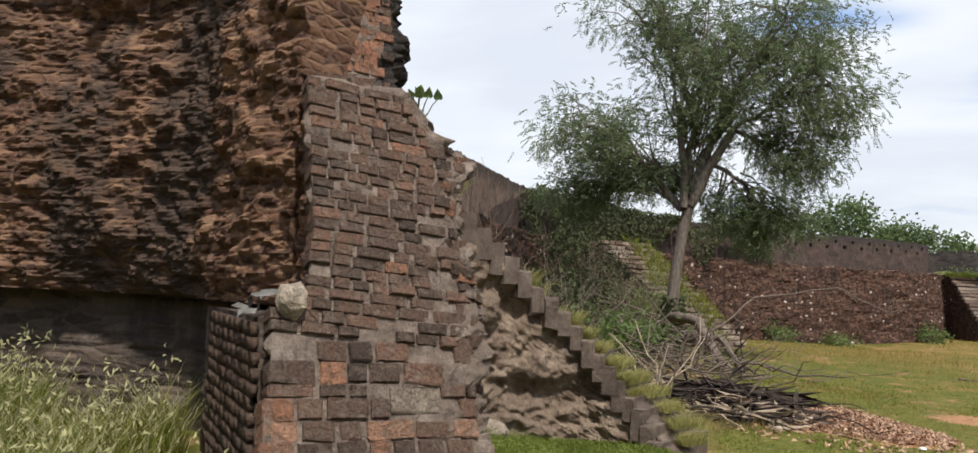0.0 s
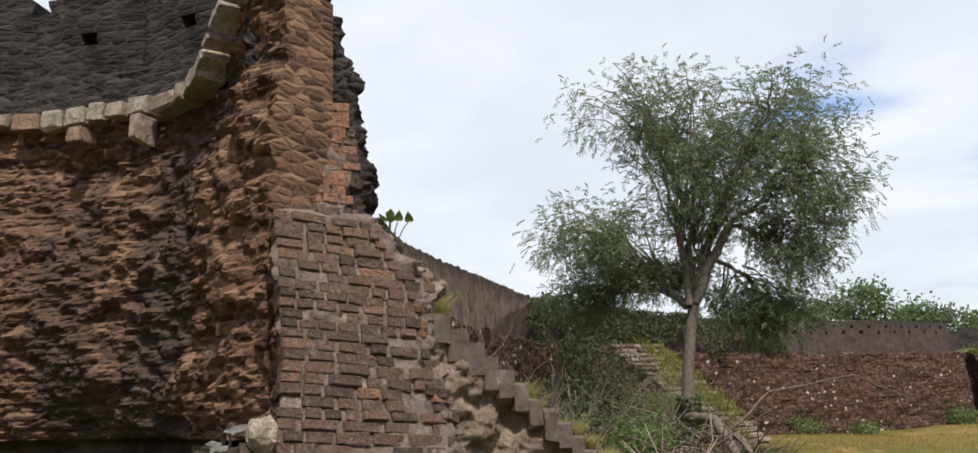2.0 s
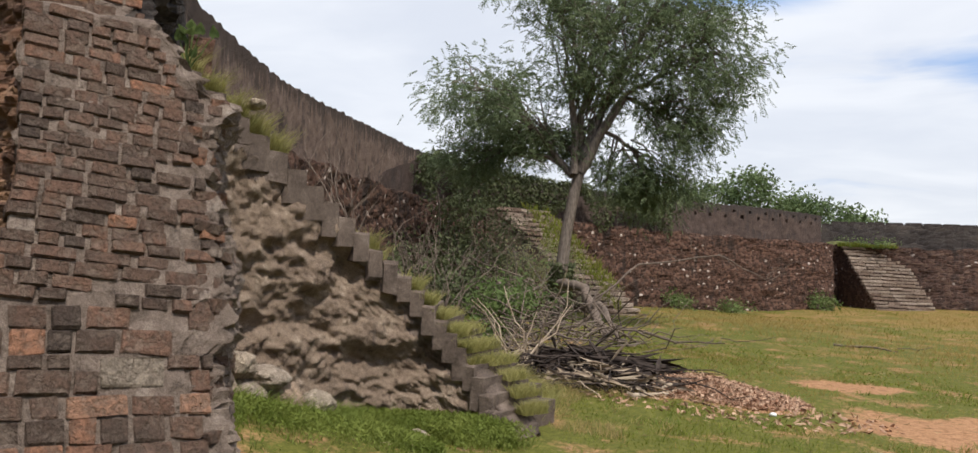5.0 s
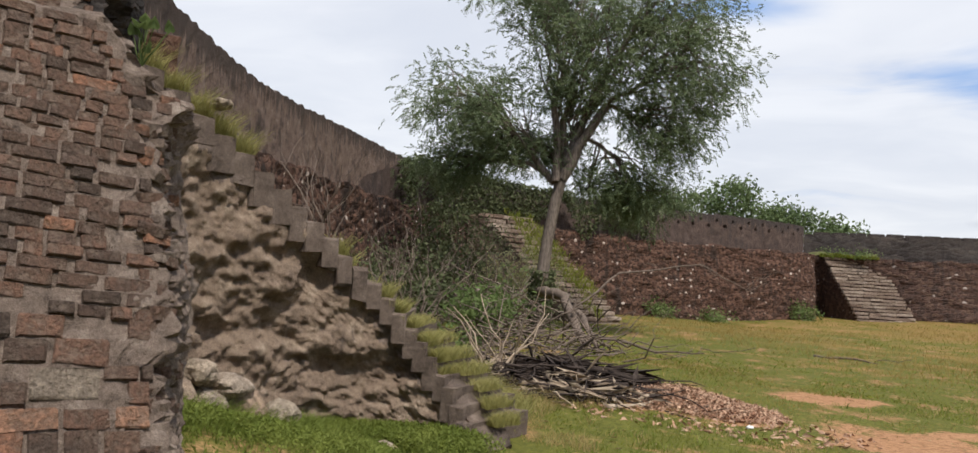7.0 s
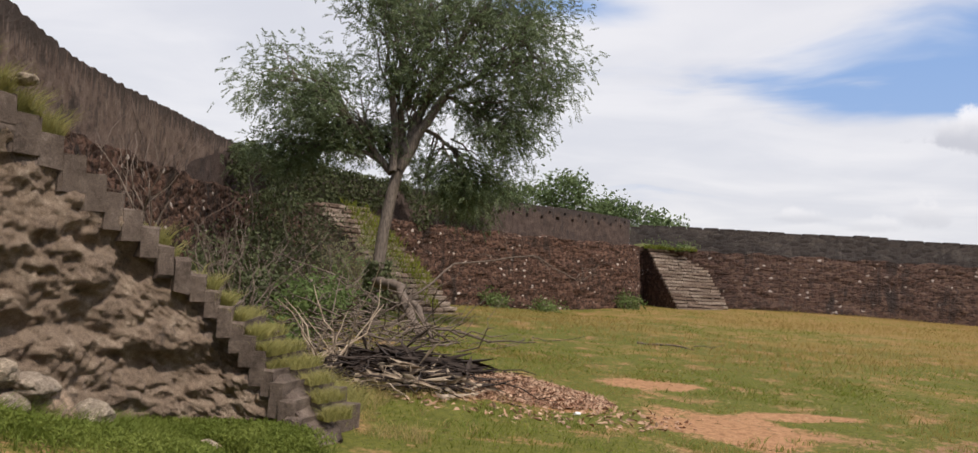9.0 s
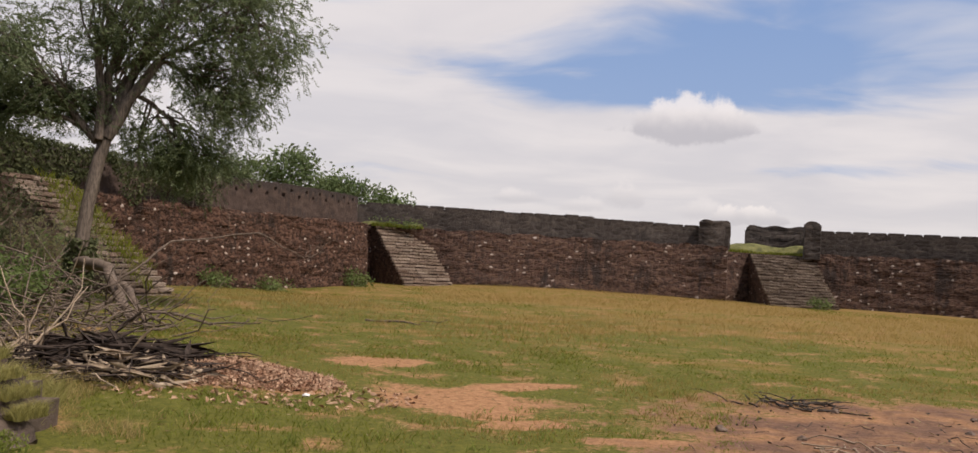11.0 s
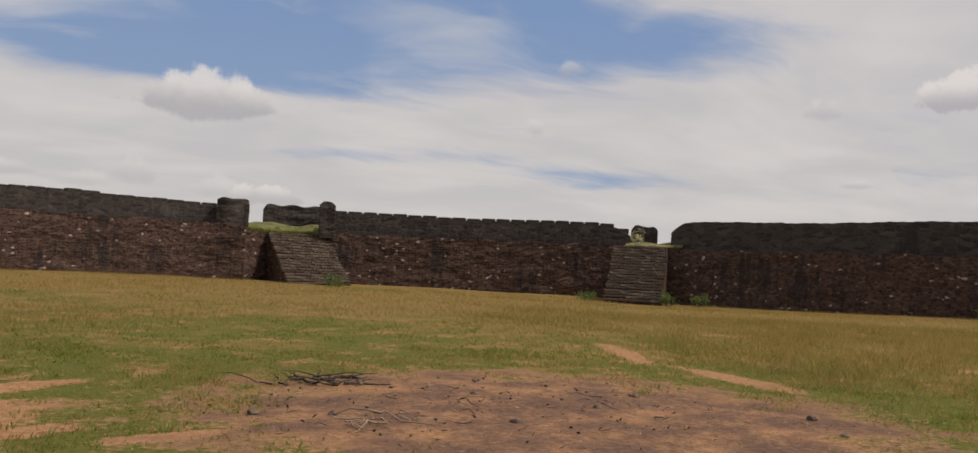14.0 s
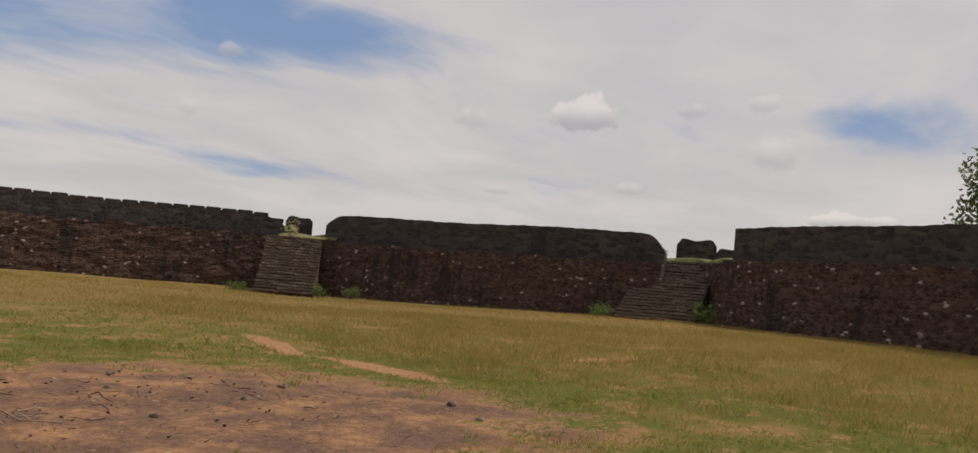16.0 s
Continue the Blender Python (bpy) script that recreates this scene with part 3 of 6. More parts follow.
def build_bay():
    wall = thing("wall_bay", "curved bay of eroded red-brown brick with dark parapet", "wall", kind="structure")
    base = layered(0.02, 0.058, 0.15)
    path, u = curve_through(BAY, 0.02)
    total = u[-1]

    def face(u, z, xyz):
        d = base(u, z, xyz) + 0.10 * fbm(xyz * [0.7, 0.7, 1.3], 3, 5.0) + 0.045 * fbm(xyz * [4.5, 4.5, 7], 4, 6.0, 0.65) + 0.02 * fbm(xyz * [11, 11, 16], 3, 8.0, 0.6)
        return d - 0.05 * np.clip((z - 3.3) / 0.3, 0, 1) - 0.10 * np.clip((1.62 - z) / 0.2, 0, 1)
    under("face", wall_mesh("face", BAY, 1.46, lambda a: bay_top(total - a), 0.5, 0.026, 0.022, face, bay_mat), wall)
    # the overhang's shade is part of this lower face's colour, along with damp
    under("lower_face", wall_mesh("lower_face", BAY, -0.3, 1.56, 0.5, 0.035, 0.03, layered(0.02, 0.08, 0.2), shaded_damp_mat, setback=0.36), wall, "damp brickwork in tones darkened for the overhang's shade")
    under("upper_band", wall_mesh("upper_band", BAY[:-2], 3.7, 4.28, 0.6, 0.03, 0.03, layered(0.016, 0.05, 0.13), crown_mat, lean=0.15, setback=0.16), wall, "black weathered band of thin bricks")
    # coping stones
    n = sides(path)
    rng = random.Random(4)
    at = total - 0.22
    while at > 0.4:
        size = rng.uniform(0.16, 0.3)
        i = int(np.searchsorted(u, at - size / 2))
        d = Vector((-n[i][1], n[i][0], 0))
        x, y = path[i] - n[i] * 0.04
        back = total - at + size / 2
        slope = math.atan2(bay_top(back - 0.08) - bay_top(back + 0.08), 0.16)
        size = min(size, 0.13) if slope > 0.3 else size
        m = Matrix.Translation((x, y, bay_top(back) + 0.03 + rng.uniform(-0.02, 0.02))) @ Matrix.Rotation(math.atan2(d.y, d.x), 4, "Z") @ Matrix.Rotation(rng.uniform(-0.07, 0.07) - slope, 4, "Y") @ Matrix.Rotation(rng.uniform(-0.09, 0.09), 4, "Z") @ Matrix.Diagonal((size - rng.uniform(0.012, 0.04), 0.2, rng.uniform(0.105, 0.15) * (0.7 if slope > 0.3 else 1.0), 1))
        under("coping_stone", rng.choice(CHIPPED), wall, "pale dressed stone", m)
        at -= size * math.cos(slope)
    # two stones hanging below the coping
    for k, (at, drop, w, h) in enumerate(((2.36, 0.2, 0.13, 0.12), (1.8, 0.22, 0.08, 0.2))):
        i = int(np.searchsorted(u, u[-1] - at))
        x, y = path[i] + n[i] * 0.02
        m = Matrix.Translation((x, y, 3.74 - drop / 2)) @ Matrix.Rotation(math.atan2(n[i][0], -n[i][1]), 4, "Z") @ Matrix.Diagonal((w, 0.2, h, 1))
        under("bracket_stone", CHIPPED[k], wall, "pale stone bracket", m)
    # merlons with loopholes
    at = u[-1] - 0.9
    while at > 1.0:
        i = int(np.searchsorted(u, at))
        x, y = path[i] - n[i] * 0.5
        m = Matrix.Translation((x, y, 4.22)) @ Matrix.Rotation(math.atan2(n[i][0], -n[i][1]), 4, "Z") @ Matrix.Diagonal((1.25, 1, 1.0, 1))
        under("merlon", MERLON, wall, "blackened rounded merlon with a square loophole", m)
        at -= 0.86


def chipped_block(name, seed, mat, jitter=(0.06, 0.06, 0.09), bevel=0.11):
    """A worn block of unit size with chamfered, uneven corners."""
    bm = bmesh.new()
    bmesh.ops.create_cube(bm, size=1.0)
    bmesh.ops.bevel(bm, geom=list(bm.edges), offset=bevel, segments=1, affect="EDGES")
    rng = random.Random(seed)
    for v in bm.verts:
        v.co += Vector((rng.uniform(-jitter[0], jitter[0]), rng.uniform(-jitter[1], jitter[1]), rng.uniform(-jitter[2], jitter[2])))
    me = bpy.data.meshes.new(name)
    bm.to_mesh(me)
    bm.free()
    me.materials.append(mat)
    return me


CHIPPED = [chipped_block("coping_stone", s, cope_stone) for s in range(5)]


def merlon_mesh():
    """An upright slab with a rounded top and a square hole through it, on a grid of cells."""
    w, h, t, nx, nz = 0.78, 0.82, 0.35, 14, 15
    verts, faces, idx = [], [], {}

    def keep(i, j):
        x, z = (i + 0.5) / nx - 0.5, (j + 0.5) / nz
        if abs(x) < 0.075 and 0.42 < z < 0.56:
            return False
        return z < 1.0 - 2.2 * max(0.0, abs(x) - 0.36)
    def vert(i, j, s):
        if (i, j, s) not in idx:
            x, z = (i / nx - 0.5) * w, j / nz * h
            r = float(fbm(np.array([[x * 6, z * 6, s * 3.0]]), 3)[0]) * 0.02
            idx[i, j, s] = len(verts)
            verts.append((x + r, (-t / 2 if s == 0 else t / 2) + r, z + r * 0.7))
        return idx[i, j, s]
    for i in range(nx):
        for j in range(nz):
            if not keep(i, j):
                continue
            faces.append((vert(i, j, 0), vert(i + 1, j, 0), vert(i + 1, j + 1, 0), vert(i, j + 1, 0)))
            faces.append((vert(i, j + 1, 1), vert(i + 1, j + 1, 1), vert(i + 1, j, 1), vert(i, j, 1)))
            for di, dj, a, b in ((-1, 0, (0, 0), (0, 1)), (1, 0, (1, 1), (1, 0)), (0, -1, (1, 0), (0, 0)), (0, 1, (0, 1), (1, 1))):
                i2, j2 = i + di, j + dj
                if not (0 <= i2 < nx and 0 <= j2 < nz) or not keep(i2, j2):
                    faces.append((vert(i + a[0], j + a[1], 0), vert(i + b[0], j + b[1], 0), vert(i + b[0], j + b[1], 1), vert(i + a[0], j + a[1], 1)))
    return mesh_of("merlon", verts, faces, crown_mat)


MERLON = merlon_mesh()
build_bay()


def pier_end(z):
    """How far the pier's face runs, broken off step by step towards the top."""
    return float(np.interp(z, (0.0, 0.4, 0.75, 1.14, 1.45, 1.9, 2.14, 2.31, 2.36, 2.5, 2.68, 2.8, 3.05, 3.5, 3.87, 4.1, 4.3, 4.5), (2.0, 2.15, 2.24, 2.33, 2.43, 2.45, 2.49, 2.62, 2.50, 2.43, 2.36, 2.60, 2.66, 2.63, 2.62, 2.54, 2.48, 2.38)))


def pier_start(z):
    """Where the face begins: a foot that stands out, then a battered corner."""
    return float(np.interp(z, (0.0, 0.4, 0.875, 1.42, 1.44, 1.57, 1.8, 2.1, 2.44, 2.64, 2.82, 3.04, 3.65, 4.5), (1.1, 1.16, 1.31, 1.458, 1.60, 1.635, 1.71, 1.765, 1.825, 1.86, 2.09, 2.065, 2.055, 2.03)))


def pier_x(y, z):
    """The battered face, with a ledge above which the wall stands back."""
    low = -3.228 + 0.51 * (y - 1.87) - 0.419 * (z - 1.5)
    high = -3.88 + 0.51 * (y - 2.41) - 0.15 * (z - 2.85)
    t = max(0.0, min(1.0, (z - 2.66) / 0.14))
    return low + (high - low) * t * t * (3 - 2 * t)


def build_pier():
    pier = thing("wall_pier", "broken brick pier with crumbling mortar and jagged edge", "wall", kind="structure")
    zs = np.arange(-0.3, 4.52, 0.026)
    share = (30, 52, 24, 8)
    around = sum(share)
    verts, faces, slots = [], [], []
    for j, z in enumerate(zs):
        y0, y1 = pier_start(z), pier_end(z)
        b, c = np.array([pier_x(y0, z), y0]), np.array([pier_x(y1, z), y1])
        corner = [b + (-0.62, 0.46), b, c, c + (-0.85, 0.9)]
        ring = []
        for s in range(4):
            p, q = corner[s], corner[(s + 1) % 4]
            ring += [p + (q - p) * t for t in np.linspace(0, 1, share[s], endpoint=False)]
        ring = np.array(ring)
        xyz = np.c_[ring, np.full(len(ring), z)]
        out = ring - ring.mean(0)
        out /= np.linalg.norm(out, axis=1)[:, None]
        rough = np.full(len(ring), 0.010)
        rough[82:106] = 0.075                             # the broken end
        rough[70:82] = np.linspace(0.013, 0.05, 12)
        rough[:30] = 0.045
        if z > 2.66:
            rough[30:82] = 0.02 if z < 3.5 else 0.05
        d = rough * fbm(xyz * [7, 7, 10], 4, 3.0) + 0.01 * fbm(xyz * 2.6, 2, 12.0) + 0.6 * rough * fbm(xyz * 22, 2, 8.0)
        verts += [(*p, z) for p in ring + out * (d - 0.005)[:, None]]
        grey = 3.42 + 0.12 * math.sin(j * 0.9)
        slots.append([1 if i < 29 and z < grey else 2 if z > grey or (z > 2.72 and i > 72) else 0 for i in range(around)])
    for j in range(len(zs) - 1):
        for i in range(around):
            a, b = j * around, (j + 1) * around
            faces.append((a + i, a + (i + 1) % around, b + (i + 1) % around, b + i))
    faces.append([(len(zs) - 1) * around + i for i in range(around)])
    me = mesh_of("core", verts, faces, pier_mat)
    me.materials.append(bay_mat)
    me.materials.append(crown_mat)
    me.polygons.foreach_set("material_index", [k for row in slots[:-1] for k in row] + [2])
    under("core", me, pier)
    # backing of the return, in the same shade-darkened masonry
    under("foot_return", wall_mesh("foot_return", [(-4.95, 2.29), (-4.25, 1.9), (-3.50, 1.47)], -0.3, 1.42, 0.25, 0.04, 0.03, layered(0.012, 0.07, 0.17), shaded_damp_mat), pier)
    return pier


PIER = build_pier()

# ---- ramparts ----
CURTAIN = [(-5.9, 4.2), (-7.3, 5.1), (-9.4, 7.4), (-10.9, 10.6), (-12.2, 13.6), (-13.6, 17.4), (-14.8, 21.5), (-15.6, 27.0), (-13.8, 34.2), (-11.2, 39.8), (-9.0, 42.8), (-7.25, 46.2), (-7.6, 49.5), (-8.2, 53)]
WALL_2 = [(-8.0, 52.6), (-4.0, 52.9), (-1.0, 52.9), (4.5, 54.0), (8.4, 54.4), (12.4, 54.6), (14.9, 53.9)]
WALL_3 = [(20.6, 55.6), (23.6, 54.6), (26.8, 52.9), (31.8, 49.8), (36.0, 46.7), (38.3, 44.9)]
WALL_4 = [(38.45, 41.5), (40.5, 35.5), (42.2, 28.3), (44.8, 21.9), (45.1, 21.1)]
WALL_5 = [(40.75, 15.55), (40.3, 14.7), (37.7, 9.8), (35.3, 4.9), (32.0, -2.0), (26.0, -9.0), (14.0, -16.0), (0.0, -18.0), (-9.0, -13.0), (-10.5, -4.0)]


def rampart(name, label, points, body_mat, top_mat, deck, top, ledge=0.9, relief=0.06, step=0.14, thick=2.0, top_label="dark parapet", merlons=0.0, parapet=True, holes=0.0):
    wall = thing(name, label, "rampart wall", kind="structure")

    def decked(u):
        return (deck(u) if callable(deck) else deck) + 0.05 * math.sin(u * 1.9) + 0.04 * math.sin(u * 5.3)

    def topped(u):
        return (top(u) if callable(top) else top) + 0.04 * math.sin(u * 0.5) + 0.012 * math.sin(u * 2.9 + 1) + 0.012 * math.sin(u * 9.1)
    under("rampart", wall_mesh("rampart", points, -0.8, decked, thick, step, 0.08, mixed_relief(relief), body_mat, lean=0.06, setback=-ledge), wall)
    if parapet:
        under("parapet", wall_mesh("parapet", points, lambda u: decked(u) - 0.25, topped, 0.55, holes or step, 0.06 if holes else 0.14, pierced(0.014, 0.95) if holes else crumbled(0.014), top_mat, lean=0.02), wall, top_label)
    if merlons:
        path, u = curve_through(points, 0.05)
        n = sides(path)
        at = merlons
        while at < u[-1] - 0.3:
            i = int(np.searchsorted(u, at))
            x, y = path[i] - n[i] * 0.28
            m = Matrix.Translation((x, y, topped(at) - 0.03)) @ Matrix.Rotation(math.atan2(n[i][0], -n[i][1]), 4, "Z") @ Matrix.Diagonal((merlons * (0.91 + 0.04 * random.Random(i + 1).random()), 0.5, 0.3 + 0.05 * random.Random(i).random(), 1))
            under("merlon", CAP, wall, "", m)
            at += merlons
    return wall


def cap_mesh():
    bm = bmesh.new()
    bmesh.ops.create_cube(bm, size=1.0)
    bmesh.ops.bevel(bm, geom=[e for e in bm.edges if max(v.co.z for v in e.verts) > 0.4], offset=0.07, segments=2, affect="EDGES")
    me = bpy.data.meshes.new("merlon")
    bm.to_mesh(me)
    bm.free()
    me.materials.append(far_top_mat)
    return me


CAP = cap_mesh()
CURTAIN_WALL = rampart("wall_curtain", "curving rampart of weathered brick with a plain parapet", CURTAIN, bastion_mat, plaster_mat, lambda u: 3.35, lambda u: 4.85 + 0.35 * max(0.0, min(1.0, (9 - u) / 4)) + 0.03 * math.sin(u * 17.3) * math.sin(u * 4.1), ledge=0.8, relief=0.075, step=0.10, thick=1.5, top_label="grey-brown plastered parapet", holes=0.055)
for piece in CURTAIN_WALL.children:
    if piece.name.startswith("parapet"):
        # the far half is darker than the near one: soot plus painted tree shade
        piece.data.materials.append(shaded_plaster_mat)
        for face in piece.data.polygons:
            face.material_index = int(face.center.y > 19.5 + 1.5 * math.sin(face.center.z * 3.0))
rampart("wall_2", "long dark rubble rampart with a crenellated parapet", WALL_2, far_mat, far_top_mat, 3.5, lambda u: 4.77 if u < 15 else 4.64, merlons=0.95)
rampart("wall_3", "dark rubble rampart with a row of merlons", WALL_3, far_mat, far_top_mat, 3.35, lambda u: 4.72 - 0.9 * max(0, (u - 18.6) / 2.4) ** 2, merlons=1.0)
rampart("wall_4", "dark rubble rampart with a smooth parapet", WALL_4, far_mat, far_top_mat, 3.15, lambda u: 4.9 - 0.7 * max(0, 1 - u / 1.3) ** 2 - 0.8 * max(0, (u - 20.4) / 1.0) ** 2)
rampart("wall_5", "dark rubble rampart with a smooth parapet", WALL_5, far_mat, far_top_mat, 3.35, 4.95)


def gap_wall(name, label, points, top, bank=0.25):
    """The rampart where a stair arrives and the parapet is gone, with turf along its top."""
    wall = thing(name, label, "rampart wall", kind="structure")
    under("rampart", wall_mesh(name, points, -0.8, top, 2.4, 0.16, 0.14, far_relief(0.1), far_mat, lean=0.06), wall)
    under("turf_bank", wall_mesh("turf_bank", points, top - 0.3, lambda u: top + bank + 0.1 * math.sin(u * 2.3), 1.6, 0.1, 0.1, far_relief(0.12), turf_mat, lean=0.9, setback=0.35, smooth=True), wall, "bank of green turf")


gap_wall("wall_gap_1", "bare rampart top behind a stair", [(-7.6, 51.6), (-4.0, 52.0)], 3.45)
gap_wall("wall_gap_2", "bare rampart top behind a broad stair", [(14.6, 53.9), (17.5, 55.6), (21.2, 55.3)], 3.2, 0.6)
gap_wall("wall_gap_3", "bare rampart top behind a stair", [(37.0, 44.6), (37.4, 42.6), (38.0, 40.4)], 3.3)
gap_wall("wall_gap_4", "bare rampart top behind a broad stair", [(44.6, 23.4), (46.4, 20.5), (41.8, 15.2)], 3.4)


def ruin(label, points, z0, z1, thick=0.8):
    """A weathered stump of wall, rounded at both ends."""
    total = sum((Vector(b) - Vector(a)).length for a, b in zip(points, points[1:]))

    def top(u):
        e = min(u, total - u) / min(0.35, total / 3)
        return z0 + (z1 - z0) * (0.94 + 0.06 * math.sin(min(1.0, max(e, 0.0)) * math.pi / 2)) + 0.06 * math.sin(u * 4)
    ob = new("wall_stump", wall_mesh("wall_stump", points, z0, top, thick, 0.1, 0.1, far_relief(0.07), far_top_mat))
    return tagged(ob, label, "ruined wall", group="wall stumps")


ruin("rounded dark masonry turret on the rampart", [(13.1, 54.1), (14.0, 53.75), (15.1, 54.2)], 3.3, 5.05, 1.4)
ruin("dark block of broken parapet above a stair", [(17.6, 59.4), (19.5, 59.0), (21.5, 58.4)], -0.6, 5.2)
ruin("dark masonry post at the end of a parapet", [(19.9, 54.6), (20.3, 54.5), (20.8, 54.3)], 3.0, 5.32, 0.7)
ruin("small dark stump of parapet above a stair", [(40.2, 47.4), (40.9, 46.8), (41.6, 46.2)], -0.6, 4.9)
ruin("rounded dark stump of parapet above a stair", [(51.0, 23.0), (51.5, 22.0), (52.0, 20.8)], -0.6, 5.05)
ruin("low dark stump of parapet above a stair", [(46.8, 18.8), (46.5, 18.0), (45.8, 17.0)], -0.6, 4.25)


# ---- stairs ----
def stair_solid(n, run, rise, width, foot_extra=0.6):
    """The mass under a flight: its side is a saw-tooth line, a little under the treads."""
    bm = bmesh.new()
    line = [(0.0, -foot_extra)]
    for i in range(n):
        line += [(i * run + 0.05, i * rise - 0.02), (i * run + 0.05, (i + 1) * rise - 0.03)]
    line += [(n * run, n * rise - 0.03), (n * run + 0.6, n * rise - 0.03), (n * run + 0.6, -foot_extra)]
    left = [bm.verts.new((-width / 2 + 0.03, y, z)) for y, z in line]
    right = [bm.verts.new((width / 2 - 0.03, y, z)) for y, z in line]
    bm.faces.new(left)
    bm.faces.new(right[::-1])
    for i in range(len(line)):
        j = (i + 1) % len(line)
        bm.faces.new((left[j], left[i], right[i], right[j]))
    return bm


def far_stair(label, foot, top, width, n, mat, side_mat):
    """A straight flight from the ground up to the rampart, with every step a block of its own."""
    foot, top = Vector(foot), Vector(top)
    way = top - foot
    run, rise = way.xy.length / n, way.z / n
    st = thing("staircase", label, "staircase", group="rampart stairs", at=foot)
    st.rotation_euler = (0, 0, math.atan2(-way.x, way.y))
    part("side_wall", stair_solid(n, run, rise, width), side_mat, st)
    rng = random.Random(int(foot.x * 10))
    blocks = [chipped_block("step", 20 + s, mat, (0.03, 0.09, 0.07), 0.05) for s in range(6)]
    for i in range(n):
        x = -width / 2 + rng.uniform(-0.05, 0.04)
        while x < width / 2 - 0.15:
            l = min(rng.uniform(0.5, 1.3), width / 2 - x + rng.uniform(-0.06, 0.03))
            m = Matrix.Translation((x + l / 2, i * run + run * 0.42 + rng.uniform(-0.035, 0.035), (i + 0.65) * rise + rng.uniform(-0.02, 0.02))) @ Matrix.Rotation(rng.uniform(-0.03, 0.03), 4, "Z") @ Matrix.Rotation(rng.uniform(-0.03, 0.03), 4, "Y")
            under("step_stone", rng.choice(blocks), st, "", m @ Matrix.Diagonal((l - 0.015, run * 1.25, rise * rng.uniform(0.6, 0.74), 1)))
            x += l
    return st


far_stair("worn pale stone stair with grass on top", (-3.15, 49.2, 0.05), (-5.55, 52.6, 3.62), 3.3, 20, far_step, far_mat)
far_stair("broad worn stone stair climbing to a gap", (18.75, 50.9, 0.0), (18.7, 55.4, 3.15), 4.1, 19, dark_step, far_mat)
far_stair("worn pale stone stair climbing to a gap", (33.2, 38.9, -0.1), (36.8, 42.4, 3.3), 3.4, 20, dark_step, far_mat)
far_stair("broad worn stone stair climbing to a gap", (42.2, 20.2, 0.1), (46.4, 20.7, 3.45), 4.4, 20, dark_step, far_mat)
far_stair("overgrown pale stone stair behind the tree", (-9.6, 25.2, 0.0), (-14.0, 26.6, 3.5), 2.4, 21, far_step, curtain_mat)

# the near stair, winding up to the curtain, seen along its broken side
NEAR_STEPS, NEAR_RISE = 23, 0.1285


def near_nose(k):
    """The outer corner of the near stair's k-th tread, counted from the foot."""
    return Vector((-3.5165 - 0.1499 * k + 0.0032 * k * k, 6.4717 + 0.0419 * k - 0.007 * k * k, 0.248 + NEAR_RISE * k))


def near_inward(k):
    """Level, across the flight, away from its broken side."""
    d = near_nose(k + 0.5) - near_nose(k - 0.5)
    t = min(1.0, k / 12)
    return (Vector((d.y, -d.x, 0)).normalized() * t + Vector((-0.25, 0.97, 0)) * (1 - t)).normalized()


